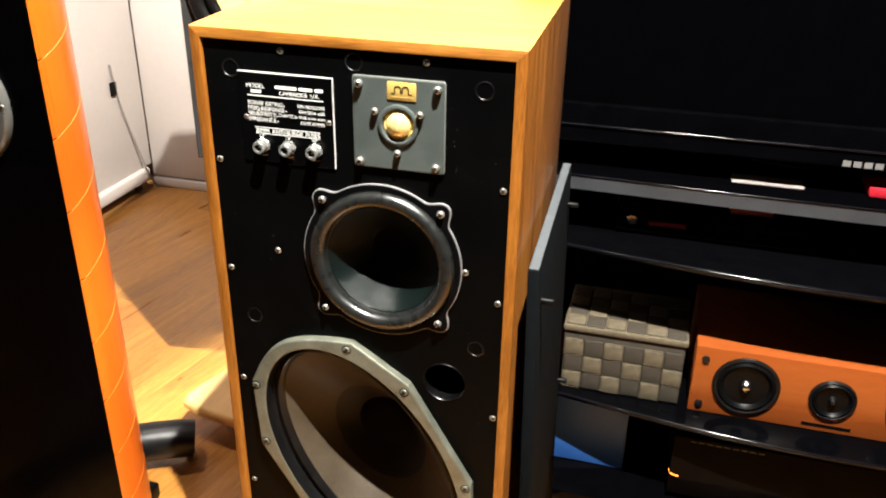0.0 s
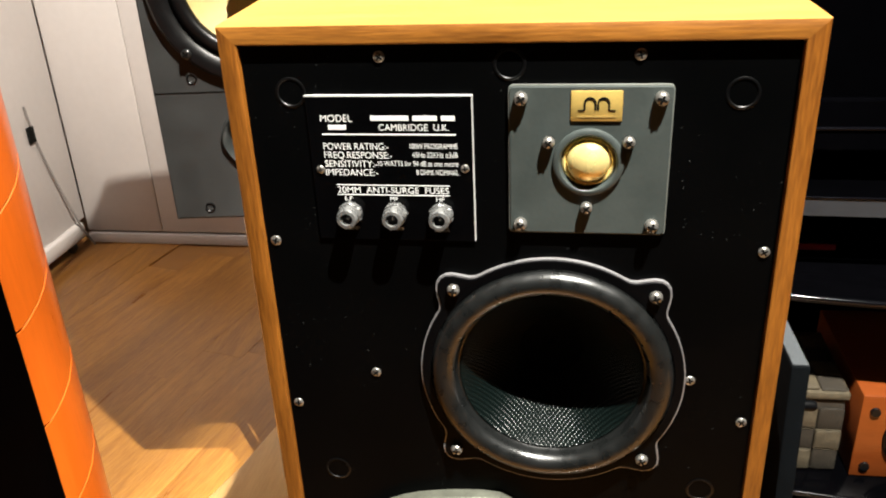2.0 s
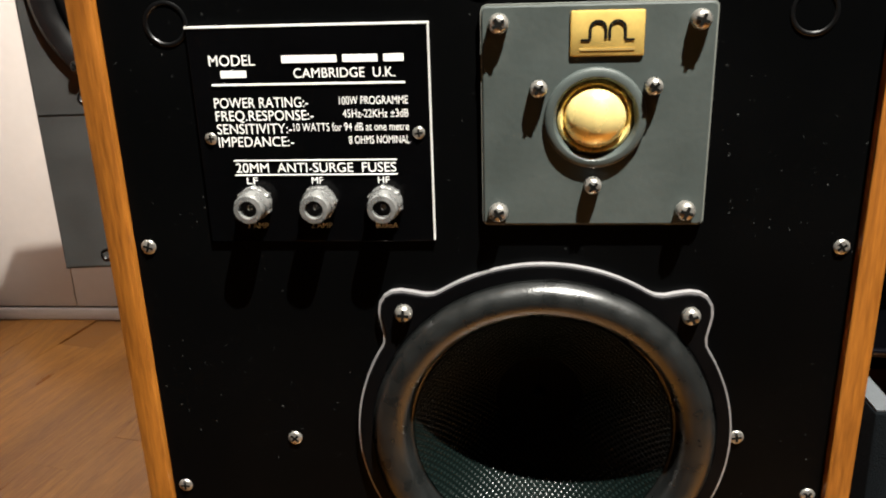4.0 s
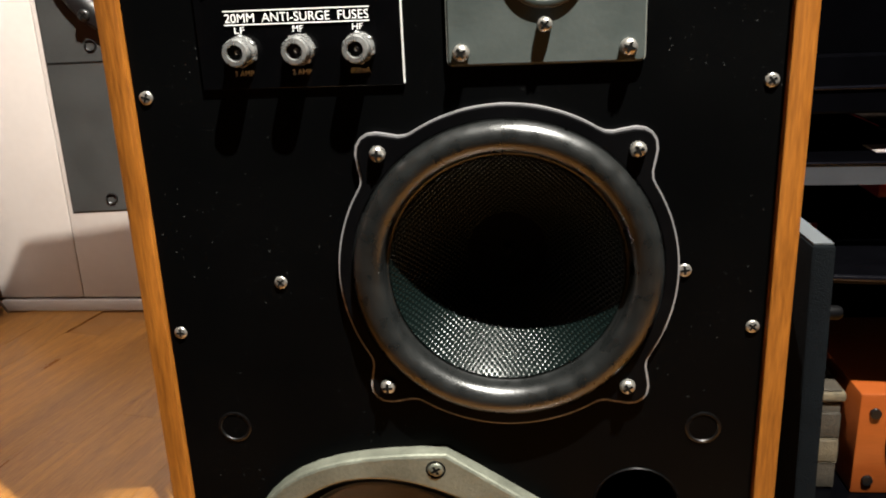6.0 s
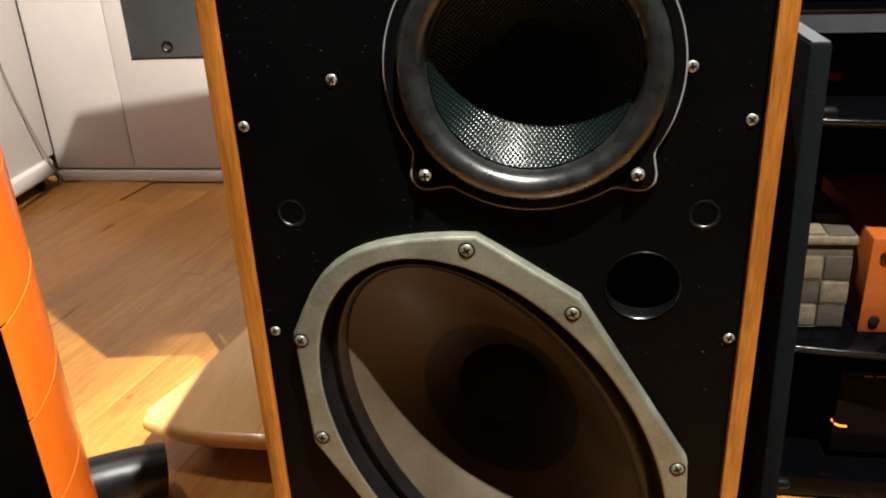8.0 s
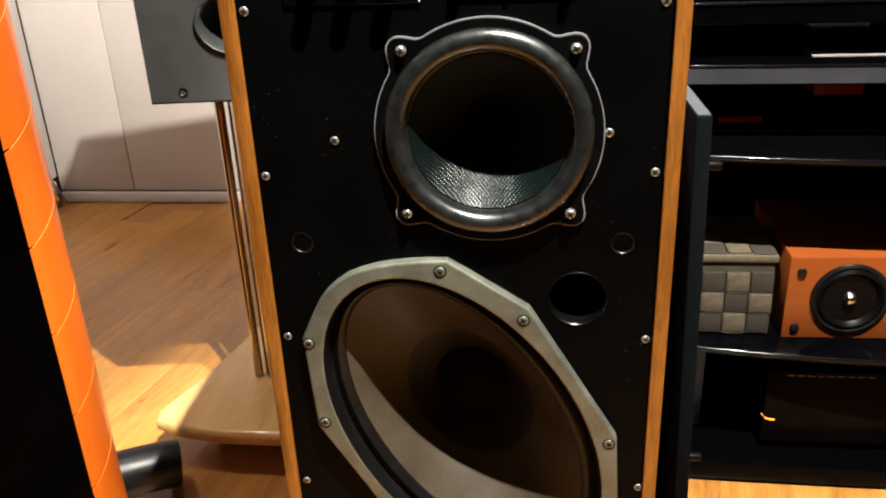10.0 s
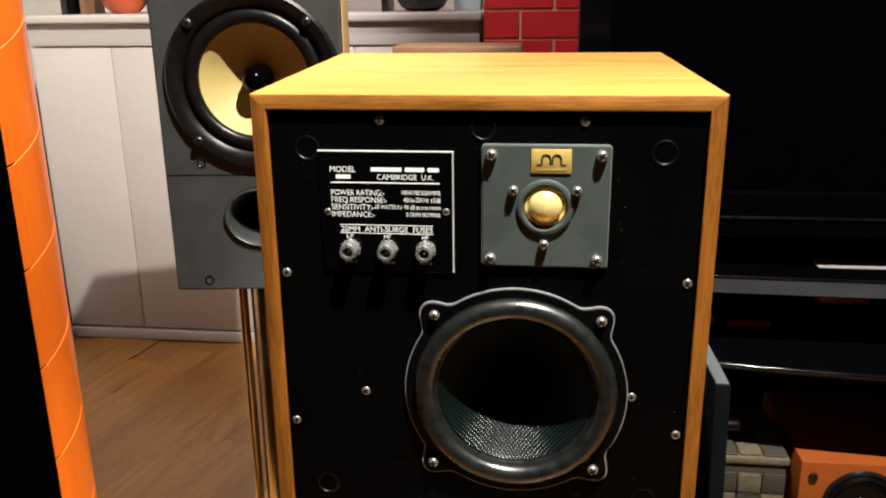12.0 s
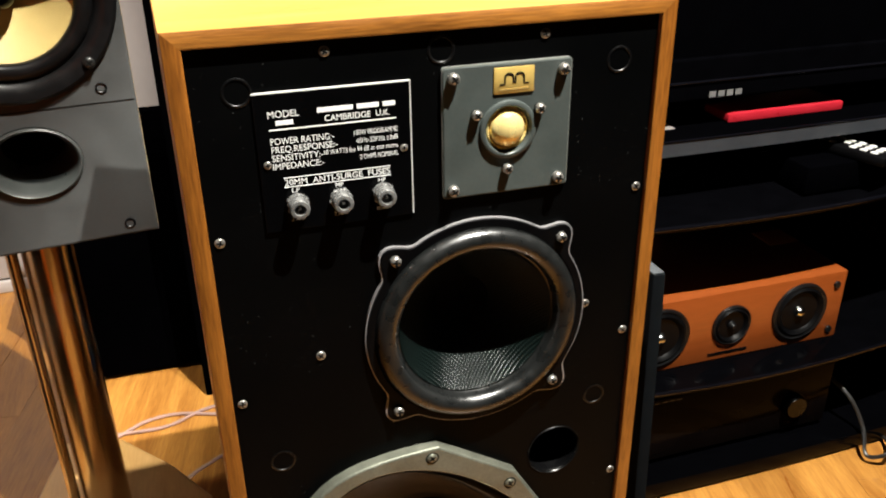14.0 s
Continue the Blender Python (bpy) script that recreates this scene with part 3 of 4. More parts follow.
fuse_hole = mesh_of("fuse_cap", lathe([(0.0036, -0.0082), (0.0, -0.0078)], 0, 0, 18), RUBBER)
fuse_pin = mesh_of("contact_pin", lathe([(0.0013, -0.0080), (0.0012, -0.0092), (0.0006, -0.0098), (0.0, -0.0099)], 0, 0, 12), NICKEL)
for x, top, low in ((-0.0995, "LF", "3 AMP"), (-0.0708, "MF", "2 AMP"), (-0.0418, "HF", "800mA")):
    holder = piece("fuse_holder", fuse_body, plaque, (x, -0.0016, 0.7315))
    holder["label"] = "chrome fuse holder"
    piece("nut", fuse_nut, holder, (x, -0.0016, 0.7315), (0, x * 900 % 60, 0))
    piece("cap", fuse_hole, holder, (x, -0.0016, 0.7315))
    piece("contact_pin", fuse_pin, holder, (x, -0.0016, 0.7315))
    words(top, x - 0.0028, x + 0.0022, 0.7413, 0.0030, YP, plaque, WHITE_INK)
    words(low, x - 0.0048, x + 0.0048, 0.7208, 0.0026, YP, plaque, WHITE_INK)
SCREW_T = screw_mesh("tiny_screw", 0.0027, 0.0012, SCREW_STEEL, SLOT_DARK)
for x, z in ((-0.1160, 0.760), (-0.0262, 0.7615)):
    piece("plate_screw", SCREW_T, plaque, (x, -0.0014, z), (0, x * 5000 % 90, 0))

# --- mid driver ---


def eared(r, ear_at, ear_r, n=160):
    """A round flange with four rounded ears."""
    out = []
    for i in range(n):
        a = 2 * math.pi * i / n
        best = r
        for k in range(4):
            c = math.pi / 4 + k * math.pi / 2
            d = a - c
            s = ear_at * math.sin(d)
            if abs(s) < ear_r and math.cos(d) > 0:
                best = max(best, ear_at * math.cos(d) + math.sqrt(ear_r ** 2 - s ** 2))
        out.append(best)
    for _ in range(2):
        out = [(out[i - 1] + 2 * out[i] + out[(i + 1) % n]) / 4 for i in range(n)]
    return [(MX + q * math.cos(2 * math.pi * i / n), MZ + q * math.sin(2 * math.pi * i / n)) for i, q in enumerate(out)]


mid = part("mid_driver", sheet(eared(0.0862, 0.0900, 0.0108), [circle(MX, MZ, 0.0798, 64)], -0.0040, 0.0, 0.0008), BLACK_PLASTIC, spk, "black midrange driver with a rubber surround", 18)
part("flange_edge", sheet(eared(0.0870, 0.0902, 0.0116), [eared(0.0860, 0.0900, 0.0106)], -0.0030, 0.0), plain("dull_edge", (0.36, 0.35, 0.36), 0.4, metal=0.5), mid, "dull metal flange edge", 18)
roll = [(0.0800, -0.001), (0.0798, -0.0045)]
roll += [(0.0712 + 0.0082 * math.cos(a), -0.0036 - 0.0078 * math.sin(a)) for a in [i * math.pi / 14 for i in range(15)]]
roll += [(0.0628, -0.0010), (0.0622, 0.0004), (0.0612, 0.0008)]
part("surround", lathe(roll, MX, MZ, 96), RUBBER_DUSTY, mid, "dusty black rubber roll surround")
part("cone", lathe([(0.0614, 0.0008), (0.0606, 0.0002), (0.0598, 0.0012), (0.0560, 0.0054), (0.0475, 0.0136), (0.037, 0.0230), (0.0275, 0.0310), (0.0215, 0.0355)], MX, MZ, 96), WEAVE, mid, "dark woven cone")
part("dust_cap", lathe([(0.0220, 0.0352), (0.018, 0.0365), (0.010, 0.038)] + [(0.003 * math.cos(a), 0.038 - 0.003 * math.sin(a)) for a in [i * math.pi / 8 for i in range(4)]] + [(0, 0.035)], MX, MZ, 48), DEEP_BLACK, mid, "black dust cap")
for x, z in ((-0.0360, 0.680), (0.0908, 0.6795), (-0.0382, 0.5525), (0.0892, 0.553)):
    piece("driver_screw", SCREW_M, mid, (x, -0.0040, z), (0, x * 3300 % 90, 0))

# --- oval bass driver ---
half = [(-0.1365, 0.092), (-0.1265, 0.1130), (-0.1195, 0.1265), (-0.1120, 0.1365), (-0.1030, 0.1450), (-0.0930, 0.1517), (-0.0815, 0.1567), (-0.0690, 0.1604), (-0.0550, 0.1630), (-0.0400, 0.1648), (-0.0240, 0.1658), (-0.0095, 0.1662), (0.0566, 0.1232), (0.1316, -0.0015)]
outline = [(WX + x, WZ + z) for x, z in half] + [(WX - x, WZ - z) for x, z in half]
bass = part("bass_driver", sheet(outline, [circle(WX, WZ, 1, 96, 0.1640, 0.1000, WT)], -0.0100, 0.0, 0.0018), CAST_ALU, spk, "oval bass driver in a cast metal frame", 18)
WA, WB = 0.1638, 0.0998


def oval(rings_at, cap=None):
    """Rings of half-widths a and b at depth y, from an oval at the rim to a circle within."""
    bm = bmesh.new()
    rings = [[bm.verts.new((x, y, z)) for x, z in circle(WX, WZ, 1, 96, a, b, WT)] for a, b, y in rings_at]
    for a, b in zip(rings, rings[1:]):
        for i in range(96):
            bm.faces.new((a[i], b[i], b[(i + 1) % 96], a[(i + 1) % 96]))
    if cap is not None:
        tip = bm.verts.new((WX, cap, WZ))
        for i in range(96):
            bm.faces.new((rings[-1][i], tip, rings[-1][(i + 1) % 96]))
    return bm


roll_in = ((0.0, -0.0096), (0.0010, -0.0030), (0.0024, 0.005), (0.0034, 0.0062), (0.0060, 0.0035), (0.0085, 0.0025), (0.0112, 0.0045), (0.0138, 0.009))
part("surround", oval([(WA - d, WB - 1.4 * d, y) for d, y in roll_in]), RUBBER, bass, "black rubber surround")
part("cone", oval([(0.1502, 0.0808, 0.0085), (0.132, 0.0755, 0.017), (0.112, 0.069, 0.028), (0.092, 0.0615, 0.040), (0.072, 0.0535, 0.052)]), PAPER_CONE, bass, "brown-grey oval cone")
# inner part painted darker for the shade deep in the cone
part("cone_centre", oval([(0.072, 0.0535, 0.052), (0.056, 0.047, 0.062), (0.044, 0.041, 0.071), (0.0365, 0.0355, 0.077)]), CONE_SHADE, bass, "inner cone, darkened for the shade in its depth")
# cap blackened to vanish in the shaded centre
part("dust_cap", oval([(0.0368, 0.0358, 0.0768), (0.030, 0.030, 0.0735), (0.021, 0.021, 0.0705), (0.010, 0.010, 0.0688)], 0.0684), DEEP_BLACK, bass)
SCREW_W = screw_mesh("bass_screw", 0.0042, 0.0014, CAST_ALU, SLOT_DARK)
ringlet = mesh_of("screw_recess", lathe([(0.0056, -0.0002), (0.0050, -0.0006), (0.0043, 0.0)], 0, 0, 18), SLOT_DARK)
for x, z in ((-0.0155, 0.157), (0.0515, 0.1135), (-0.1315, 0.087), (-0.125, 0.006), (0.125, -0.0065), (0.0155, -0.157), (-0.0515, -0.1135), (0.1315, -0.087)):
    piece("frame_screw", SCREW_W, bass, (WX + x, -0.0098, WZ + z), (0, (x + z) * 4000 % 90, 0))
    piece("screw_recess", ringlet, bass, (WX + x, -0.0098, WZ + z))

# low black stand that carries it
stand = thing("speaker_stand", (0, 0.155, 0), "low black stand under the teak loudspeaker", "speaker stand")
part("top_board", box(-0.155, 0.155, 0.02, 0.29, 0.098, 0.1195, 0.002), BLACK_PLASTIC, stand)
for x in (-0.14, 0.11):
    for y in (0.035, 0.245):
        part("leg", box(x, x + 0.03, y, y + 0.03, 0.0, 0.098, 0.002), BLACK_PLASTIC, stand)

# ---- grille leaning beside it ----
gr = thing("speaker_grille", (0.20, 0.15, 0), "charcoal cloth speaker grille standing on edge beside the loudspeaker", "speaker grille")
bm = box(0.1800, 0.1922, 0.006, 0.330, 0.0005, 0.626, 0.002)
for v in bm.verts:
    v.co.x += (0.626 - v.co.z) * 0.025 - v.co.y * 0.035
part("grille_frame", bm, GRILLE_CLOTH, gr)
# thin strip along the top, much paler than the cloth
bm = box(0.1812, 0.1910, 0.0075, 0.3285, 0.6262, 0.6270, 0)
for v in bm.verts:
    v.co.x -= v.co.y * 0.035
part("top_edge", bm, GRILLE_TOP, gr, "pale grey top edge", 0)
peg = mesh_of("peg", lathe([(0.004, 0.0), (0.004, -0.012), (0.003, -0.014), (0, -0.014)], 0, 0, 14), BLACK_PLASTIC)
for y, z in ((0.03, 0.58), (0.30, 0.58), (0.03, 0.30), (0.30, 0.30)):
    piece("peg", peg, gr, (0.1927 + (0.626 - z) * 0.025 - y * 0.035, y, z), (0, 0, 90))

# ---- bookshelf loudspeaker on its pole ----
BX0, BX1, BY, BZ0, BZ1, BD = -0.447, -0.208, 0.43, 0.532, 1.135, 0.30
CXB, CZB = -0.3225, 0.812
bs = thing("bookshelf_loudspeaker", ((BX0 + BX1) / 2, BY + BD / 2, BZ0), "charcoal-fronted loudspeaker with a yellow cone, on a metal pole stand", "loudspeaker")
bm = sheet([(BX0, BZ0), (BX1, BZ0), (BX1, BZ1), (BX0, BZ1)], [[(BX0 + 0.015, BZ0 + 0.015), (BX1 - 0.015, BZ0 + 0.015), (BX1 - 0.015, BZ1 - 0.015), (BX0 + 0.015, BZ1 - 0.015)]], BY + 0.012, BY + BD, 0.001)
for v in bm.verts:
    if v.co.y > BY + 0.1 and v.co.x > -0.3:
        v.co.x -= 0.024
part("cabinet", bm, LIGHT_VENEER, bs, "light veneered box", 30)
part("back_panel", box(BX0 + 0.0155, BX1 - 0.0395, BY + BD - 0.02, BY + BD - 0.004, BZ0 + 0.0155, BZ1 - 0.0155, 0.001), BLACK_PLASTIC, bs)
bf = part("front_panel", sheet([(BX0, BZ0 + 0.0005), (BX1 - 0.001, BZ0 + 0.0005), (BX1 - 0.001, BZ1), (BX0, BZ1)], [circle(CXB, CZB, 0.094, 48), circle(CXB - 0.002, 0.634, 1, 40, 0.0478, 0.0382)], BY, BY + 0.0115, 0.003), GREY_BAFFLE, bs, "charcoal textured front", 18)
wd = part("woofer", lathe([(0.112, BY + 0.001), (0.1115, BY - 0.004), (0.108, BY - 0.007), (0.100, BY - 0.0065), (0.092, BY - 0.003), (0.089, BY + 0.001), (0.088, BY + 0.004)], CXB, CZB, 80), RUBBER, bs, "black ring frame round a yellow cone")
part("surround", lathe([(0.0885, BY + 0.004)] + [(0.0795 + 0.009 * math.cos(a), BY + 0.003 - 0.007 * math.sin(a)) for a in [i * math.pi / 10 for i in range(11)]] + [(0.0700, BY + 0.006)], CXB, CZB, 80), RUBBER, wd)
part("cone", lathe([(0.0708, BY + 0.005), (0.060, BY + 0.013), (0.042, BY + 0.026), (0.024, BY + 0.038), (0.018, BY + 0.041)], CXB, CZB, 80), YELLOW_CONE, wd, "yellow woven cone")
part("phase_plug", lathe([(0.0185, BY + 0.042), (0.0178, BY + 0.018), (0.0160, BY + 0.008), (0.0115, BY + 0.000), (0.005, BY - 0.004), (0, BY - 0.005)], CXB, CZB, 40), GLOSS_BLACK, wd, "glossy black bullet plug")
SCREW_B = screw_mesh("black_screw", 0.0062, 0.004, RUBBER_DUSTY, SLOT_DARK)
for x in (-0.0745, 0.0720):
    for z in (-0.0745, 0.0715):
        piece("driver_screw", SCREW_B, wd, (CXB + x, BY - 0.0068, CZB + z), (0, 20, 0))
flare = part("port_flare", lathe([(1.0, BY - 0.0006), (0.99, BY - 0.0035), (0.95, BY - 0.0045), (0.90, BY - 0.002), (0.84, BY + 0.006), (0.78, BY + 0.017), (0.73, BY + 0.032), (0.70, BY + 0.050), (0.69, BY + 0.085)], CXB - 0.002, 0.634, 64, 0.050, 0.040), PORT_SATIN, bs, "smooth satin black oval port flare")
part("port_end", lathe([(0.70, BY + 0.080), (0, BY + 0.084)], CXB - 0.002, 0.634, 48, 0.050, 0.040), DEEP_BLACK, flare)
peg_hole = mesh_of("grille_socket", lathe([(0.0062, 0.0005), (0.0062, -0.001), (0.0052, -0.0014), (0.0042, -0.0004), (0.0040, 0.003), (0, 0.003)], 0, 0, 20), RUBBER)
for x, z in ((-0.402, 0.548), (-0.2395, 0.548), (-0.398, 0.708), (-0.2430, 0.708)):
    piece("grille_socket", peg_hole, bf, (x, BY, z))
part("panel_seam", box(BX0 + 0.002, BX1 - 0.003, BY - 0.0006, BY + 0.001, 0.6915, 0.6923, 0), SLOT_DARK, bf, smooth=0)

# toed in towards the room
pivot = Vector((-0.40, BY, 0))
bs.location = pivot + Matrix.Rotation(radians(7), 3, "Z") @ (bs.location - pivot)
bs.rotation_euler = (0, 0, radians(7))

ps = thing("pole_stand", (-0.365, 0.56, 0), "polished metal pole stand with a rounded beech base", "speaker stand")


def pole(name, x, y, r, z0, z1, mat, label=""):
    bm = bmesh.new()
    bmesh.ops.create_cone(bm, cap_ends=True, segments=48, radius1=r, radius2=r, depth=z1 - z0, matrix=Matrix.Translation((x, y, (z0 + z1) / 2)))
    return part(name, bm, mat, ps, label)


pole("pole", -0.345, 0.512, 0.0305, 0.0705, 0.524, STEEL_TUBE, "wide polished metal tube")
pole("cable_tube", -0.3835, 0.497, 0.0070, 0.0705, 0.524, STEEL_TUBE, "slim polished metal tube")
part("top_plate", box(-0.435, -0.235, 0.47, 0.70, 0.524, 0.5318, 0.001), BLACK_PLASTIC, ps)
base_pts = [(-0.505, 0.372), (-0.470, 0.356), (-0.40, 0.344), (-0.30, 0.343), (-0.225, 0.372), (-0.190, 0.430), (-0.205, 0.520), (-0.260, 0.610), (-0.335, 0.700), (-0.385, 0.735), (-0.425, 0.715), (-0.445, 0.640), (-0.470, 0.520), (-0.510, 0.395)]
part("base_board", prism(base_pts, 0.045, 0.070, 0.010, 4), BASE_WOOD, ps, "rounded light beech base board")
for x, y in ((-0.42, 0.43), (-0.25, 0.43), (-0.37, 0.66)):
    bm = bmesh.new()
    bmesh.ops.create_cone(bm, cap_ends=True, segments=24, radius1=0.022, radius2=0.026, depth=0.0445, matrix=Matrix.Translation((x, y, 0.02275)))
    part("foot", bm, RUBBER, ps)

# ---- tall loudspeaker with the orange cheek ----
TYF = 0.080
TTOP = 1.06
tower = thing("tower_loudspeaker", (-0.60, 0.22, 0), "tall loudspeaker, glossy black front with a rounded orange wooden cheek", "loudspeaker")
part("front_board", sheet([(-0.78, 0.03), (-0.4285, 0.03), (-0.4285, TTOP), (-0.78, TTOP)], [circle(-0.564, 0.712, 0.070, 40)], TYF, TYF + 0.018, 0.002), GLOSS_BLACK, tower, "glossy black front", 18)
part("body", prism([(-0.775, TYF + 0.0185), (-0.470, TYF + 0.0185), (-0.475, 0.16), (-0.52, 0.20), (-0.60, 0.27), (-0.66, 0.33), (-0.775, 0.33)], 0.03, TTOP - 0.002, 0.002), BLACK_PLASTIC, tower, "tapering black body")
# cheek: rounded in plan, in stacked lengths with slanting joints
plan = [(-0.4280, TYF + 0.0005), (-0.4250, TYF + 0.006), (-0.4238, TYF + 0.018), (-0.4240, TYF + 0.032), (-0.4265, TYF + 0.048), (-0.4330, TYF + 0.066), (-0.4440, TYF + 0.085), (-0.4560, TYF + 0.100), (-0.4400, TYF + 0.100)]


def cheek(z0, z1):
    """One length of the cheek; its ends slope up towards the back."""
    bm = bmesh.new()
    lo, hi = [], []
    for x, y in plan[:-1]:
        s = (y - TYF) * 0.42
        lo.append(bm.verts.new((x, y, max(0.03, z0 + s))))
        hi.append(bm.verts.new((x, y, min(TTOP, z1 + s))))
    lo.append(bm.verts.new((-0.4620, TYF + 0.02, max(0.03, z0 + 0.0084))))
    hi.append(bm.verts.new((-0.4620, TYF + 0.02, min(TTOP, z1 + 0.0084))))
    n = len(lo)
    for i in range(n):
        j = (i + 1) % n
        bm.faces.new((lo[i], lo[j], hi[j], hi[i]))
    bm.faces.new(lo)
    bm.faces.new(hi)
    return bm


z = -0.010
while z < TTOP - 0.02:
    part("cheek_length", cheek(max(z, -0.01), z + 0.0954), ORANGE_WOOD, tower, "orange lacquered wood length")
    z += 0.098
core = [(x - 0.0009, y + 0.0004) for x, y in plan[1:-1]] + [(-0.470, TYF + 0.03)]
part("cheek_core", prism(core, 0.03, TTOP - 0.003), plain("pale_joint", (0.85, 0.45, 0.16), 0.5), tower, "pale joint lines")
td = part("drive_unit", lathe([(0.0845, TYF + 0.0005), (0.0840, TYF - 0.006), (0.0805, TYF - 0.010), (0.0735, TYF - 0.0108), (0.0665, TYF - 0.0078), (0.0610, TYF - 0.001), (0.0580, TYF + 0.006)], -0.564, 0.712, 64), TOWER_RING, tower, "satin grey ringed drive unit")
part("cone", lathe([(0.0584, TYF + 0.005), (0.055, TYF + 0.004), (0.049, TYF + 0.009), (0.034, TYF + 0.022), (0.018, TYF + 0.033), (0, TYF + 0.030)], -0.564, 0.712, 64), PAPER_CONE, td)
for a in (2, 62, 122, 182, 242, 302):
    piece("driver_screw", SCREW_S, td, (-0.564 + 0.0795 * math.cos(radians(a)), TYF - 0.0098, 0.712 + 0.0795 * math.sin(radians(a))))
part("plinth", box(-0.79, -0.452, TYF - 0.01, 0.20, 0.0005, 0.0295, 0.004), BLACK_PLASTIC, tower)
bm = tube([(-0.60, 0.215, 0.045), (-0.53, 0.255, 0.050), (-0.47, 0.29, 0.048), (-0.445, 0.305, 0.044)], 0.034, 20)
for v in bm.verts:
    v.co.z = max(0.012, v.co.z)
part("outrigger_foot", bm, RUBBER, tower, "thick black rounded foot")
bm = bmesh.new()
bmesh.ops.create_cone(bm, cap_ends=True, segments=16, radius1=0.010, radius2=0.008, depth=0.013, matrix=Matrix.Translation((-0.452, 0.300, 0.0070)))
part("spike", bm, CHROME, tower)

# ---- television and its bench ----
tvs = thing("television_bench", (0.60, 0.60, 0), "glossy black television bench with bowed glass shelves", "tv bench")


def bowed(name, y_end, bow, z0, z1, mat, label, x0=0.115, x1=1.13, yb=0.86, bevel=0.002):
    n = 16
    front = [(x0 + (x1 - x0) * i / n, y_end - bow * math.sin(math.pi * i / n)) for i in range(n + 1)]
    return part(name, prism(front + [(x1, yb), (x0, yb)], z0, z1, bevel, 2), mat, tvs, label)


bowed("top_shelf", 0.452, 0.012, 0.5465, 0.5690, TV_SCREEN, "black top")
n = 16
edge = [(0.115 + 1.015 * i / n, 0.4505 - 0.012 * math.sin(math.pi * i / n)) for i in range(n + 1)]
part("top_edge", prism(edge + [(x, y - 0.004) for x, y in reversed(edge)], 0.5470, 0.5685), BAND_GREY, tvs, "brushed grey front edge")
def edge_bead(y_end, bow, z, r, x0=0.116, x1=1.129):
    """The rounded, polished front edge of a bowed shelf."""
    n = 12
    pts = [(x0 + (x1 - x0) * i / n, y_end - bow * math.sin(math.pi * i / n), z) for i in range(n + 1)]
    part("polished_edge", tube(pts, r, 12), POLISHED_BLACK, tvs, "polished black shelf edge")


edge_bead(0.4465, 0.012, 0.5688, 0.0016)
edge_bead(0.4255, 0.055, 0.4665, 0.0034)
edge_bead(0.4155, 0.06, 0.2045, 0.0030)
bowed("middle_shelf", 0.425, 0.055, 0.460, 0.470, GLASS_BLACK, "black glass shelf")
bowed("lower_shelf", 0.415, 0.06, 0.198, 0.208, GLASS_BLACK, "bowed black glass shelf")
bowed("bottom_board", 0.372, 0.012, 0.006, 0.034, GLOSS_BLACK, "black bottom board")
part("back_board", box(0.13, 1.50, 0.862, 0.88, 0.006, 0.546, 0.001), BLACK_PLASTIC, tvs)
for x in (0.122, 1.09):
    for y in (0.56, 0.80):
        for z0, z1 in ((0.0345, 0.1975), (0.2085, 0.4595), (0.4705, 0.546)):
            part("post", box(x, x + 0.03, y, y + 0.03, z0, z1, 0.003), GLOSS_BLACK, tvs)

tv = thing("television", (0.56, 0.58, 0.569), "large flat black television, switched off, on the bench", "television")
part("bezel", sheet([(0.082, 0.612), (1.045, 0.612), (1.045, 1.20), (0.082, 1.20)], [[(0.122, 0.672), (1.005, 0.672), (1.005, 1.165), (0.122, 1.165)]], 0.470, 0.53, 0.003), GLOSS_BLACK, tv, "glossy black bezel", 18)
part("screen", box(0.1225, 1.0045, 0.478, 0.50, 0.6725, 1.1645, 0), TV_SCREEN, tv, "dark screen", smooth=0)
part("back_shell", box(0.10, 1.03, 0.531, 0.70, 0.602, 1.18, 0.012), BLACK_PLASTIC, tv)
part("neck", box(0.50, 0.63, 0.56, 0.60, 0.584, 0.604, 0.003), GLOSS_BLACK, tv)
part("foot", prism([(0.43 + 0.26 * i / 16, 0.56 - 0.02 * math.sin(math.pi * i / 16)) for i in range(17)] + [(0.69, 0.66), (0.43, 0.66)], 0.5695, 0.585, 0.003), GLASS_BLACK, tv)
bm = bmesh.new()
for x in (0.5395, 0.5535, 0.5675, 0.5815):
    bar(x, x + 0.0105, 0.6150, 0.6235, 0.4698, bm)
part("lower_lip", tube([(0.084 + 0.12 * i, 0.4695, 0.6385) for i in range(9)], 0.0022, 12), POLISHED_BLACK, tv, "polished lip under the screen")
part("maker_mark", bm, BADGE_SILVER, tv, "small silver mark", smooth=0)

# centre loudspeaker on the lower shelf
cs = thing("centre_loudspeaker", (0.59, 0.50, 0.208), "cherry veneered centre loudspeaker with three black drivers", "loudspeaker")
CY = 0.412
part("cabinet", box(0.386, 0.795, CY, 0.62, 0.2085, 0.328, 0.002), CHERRY, cs, "cherry veneer box")


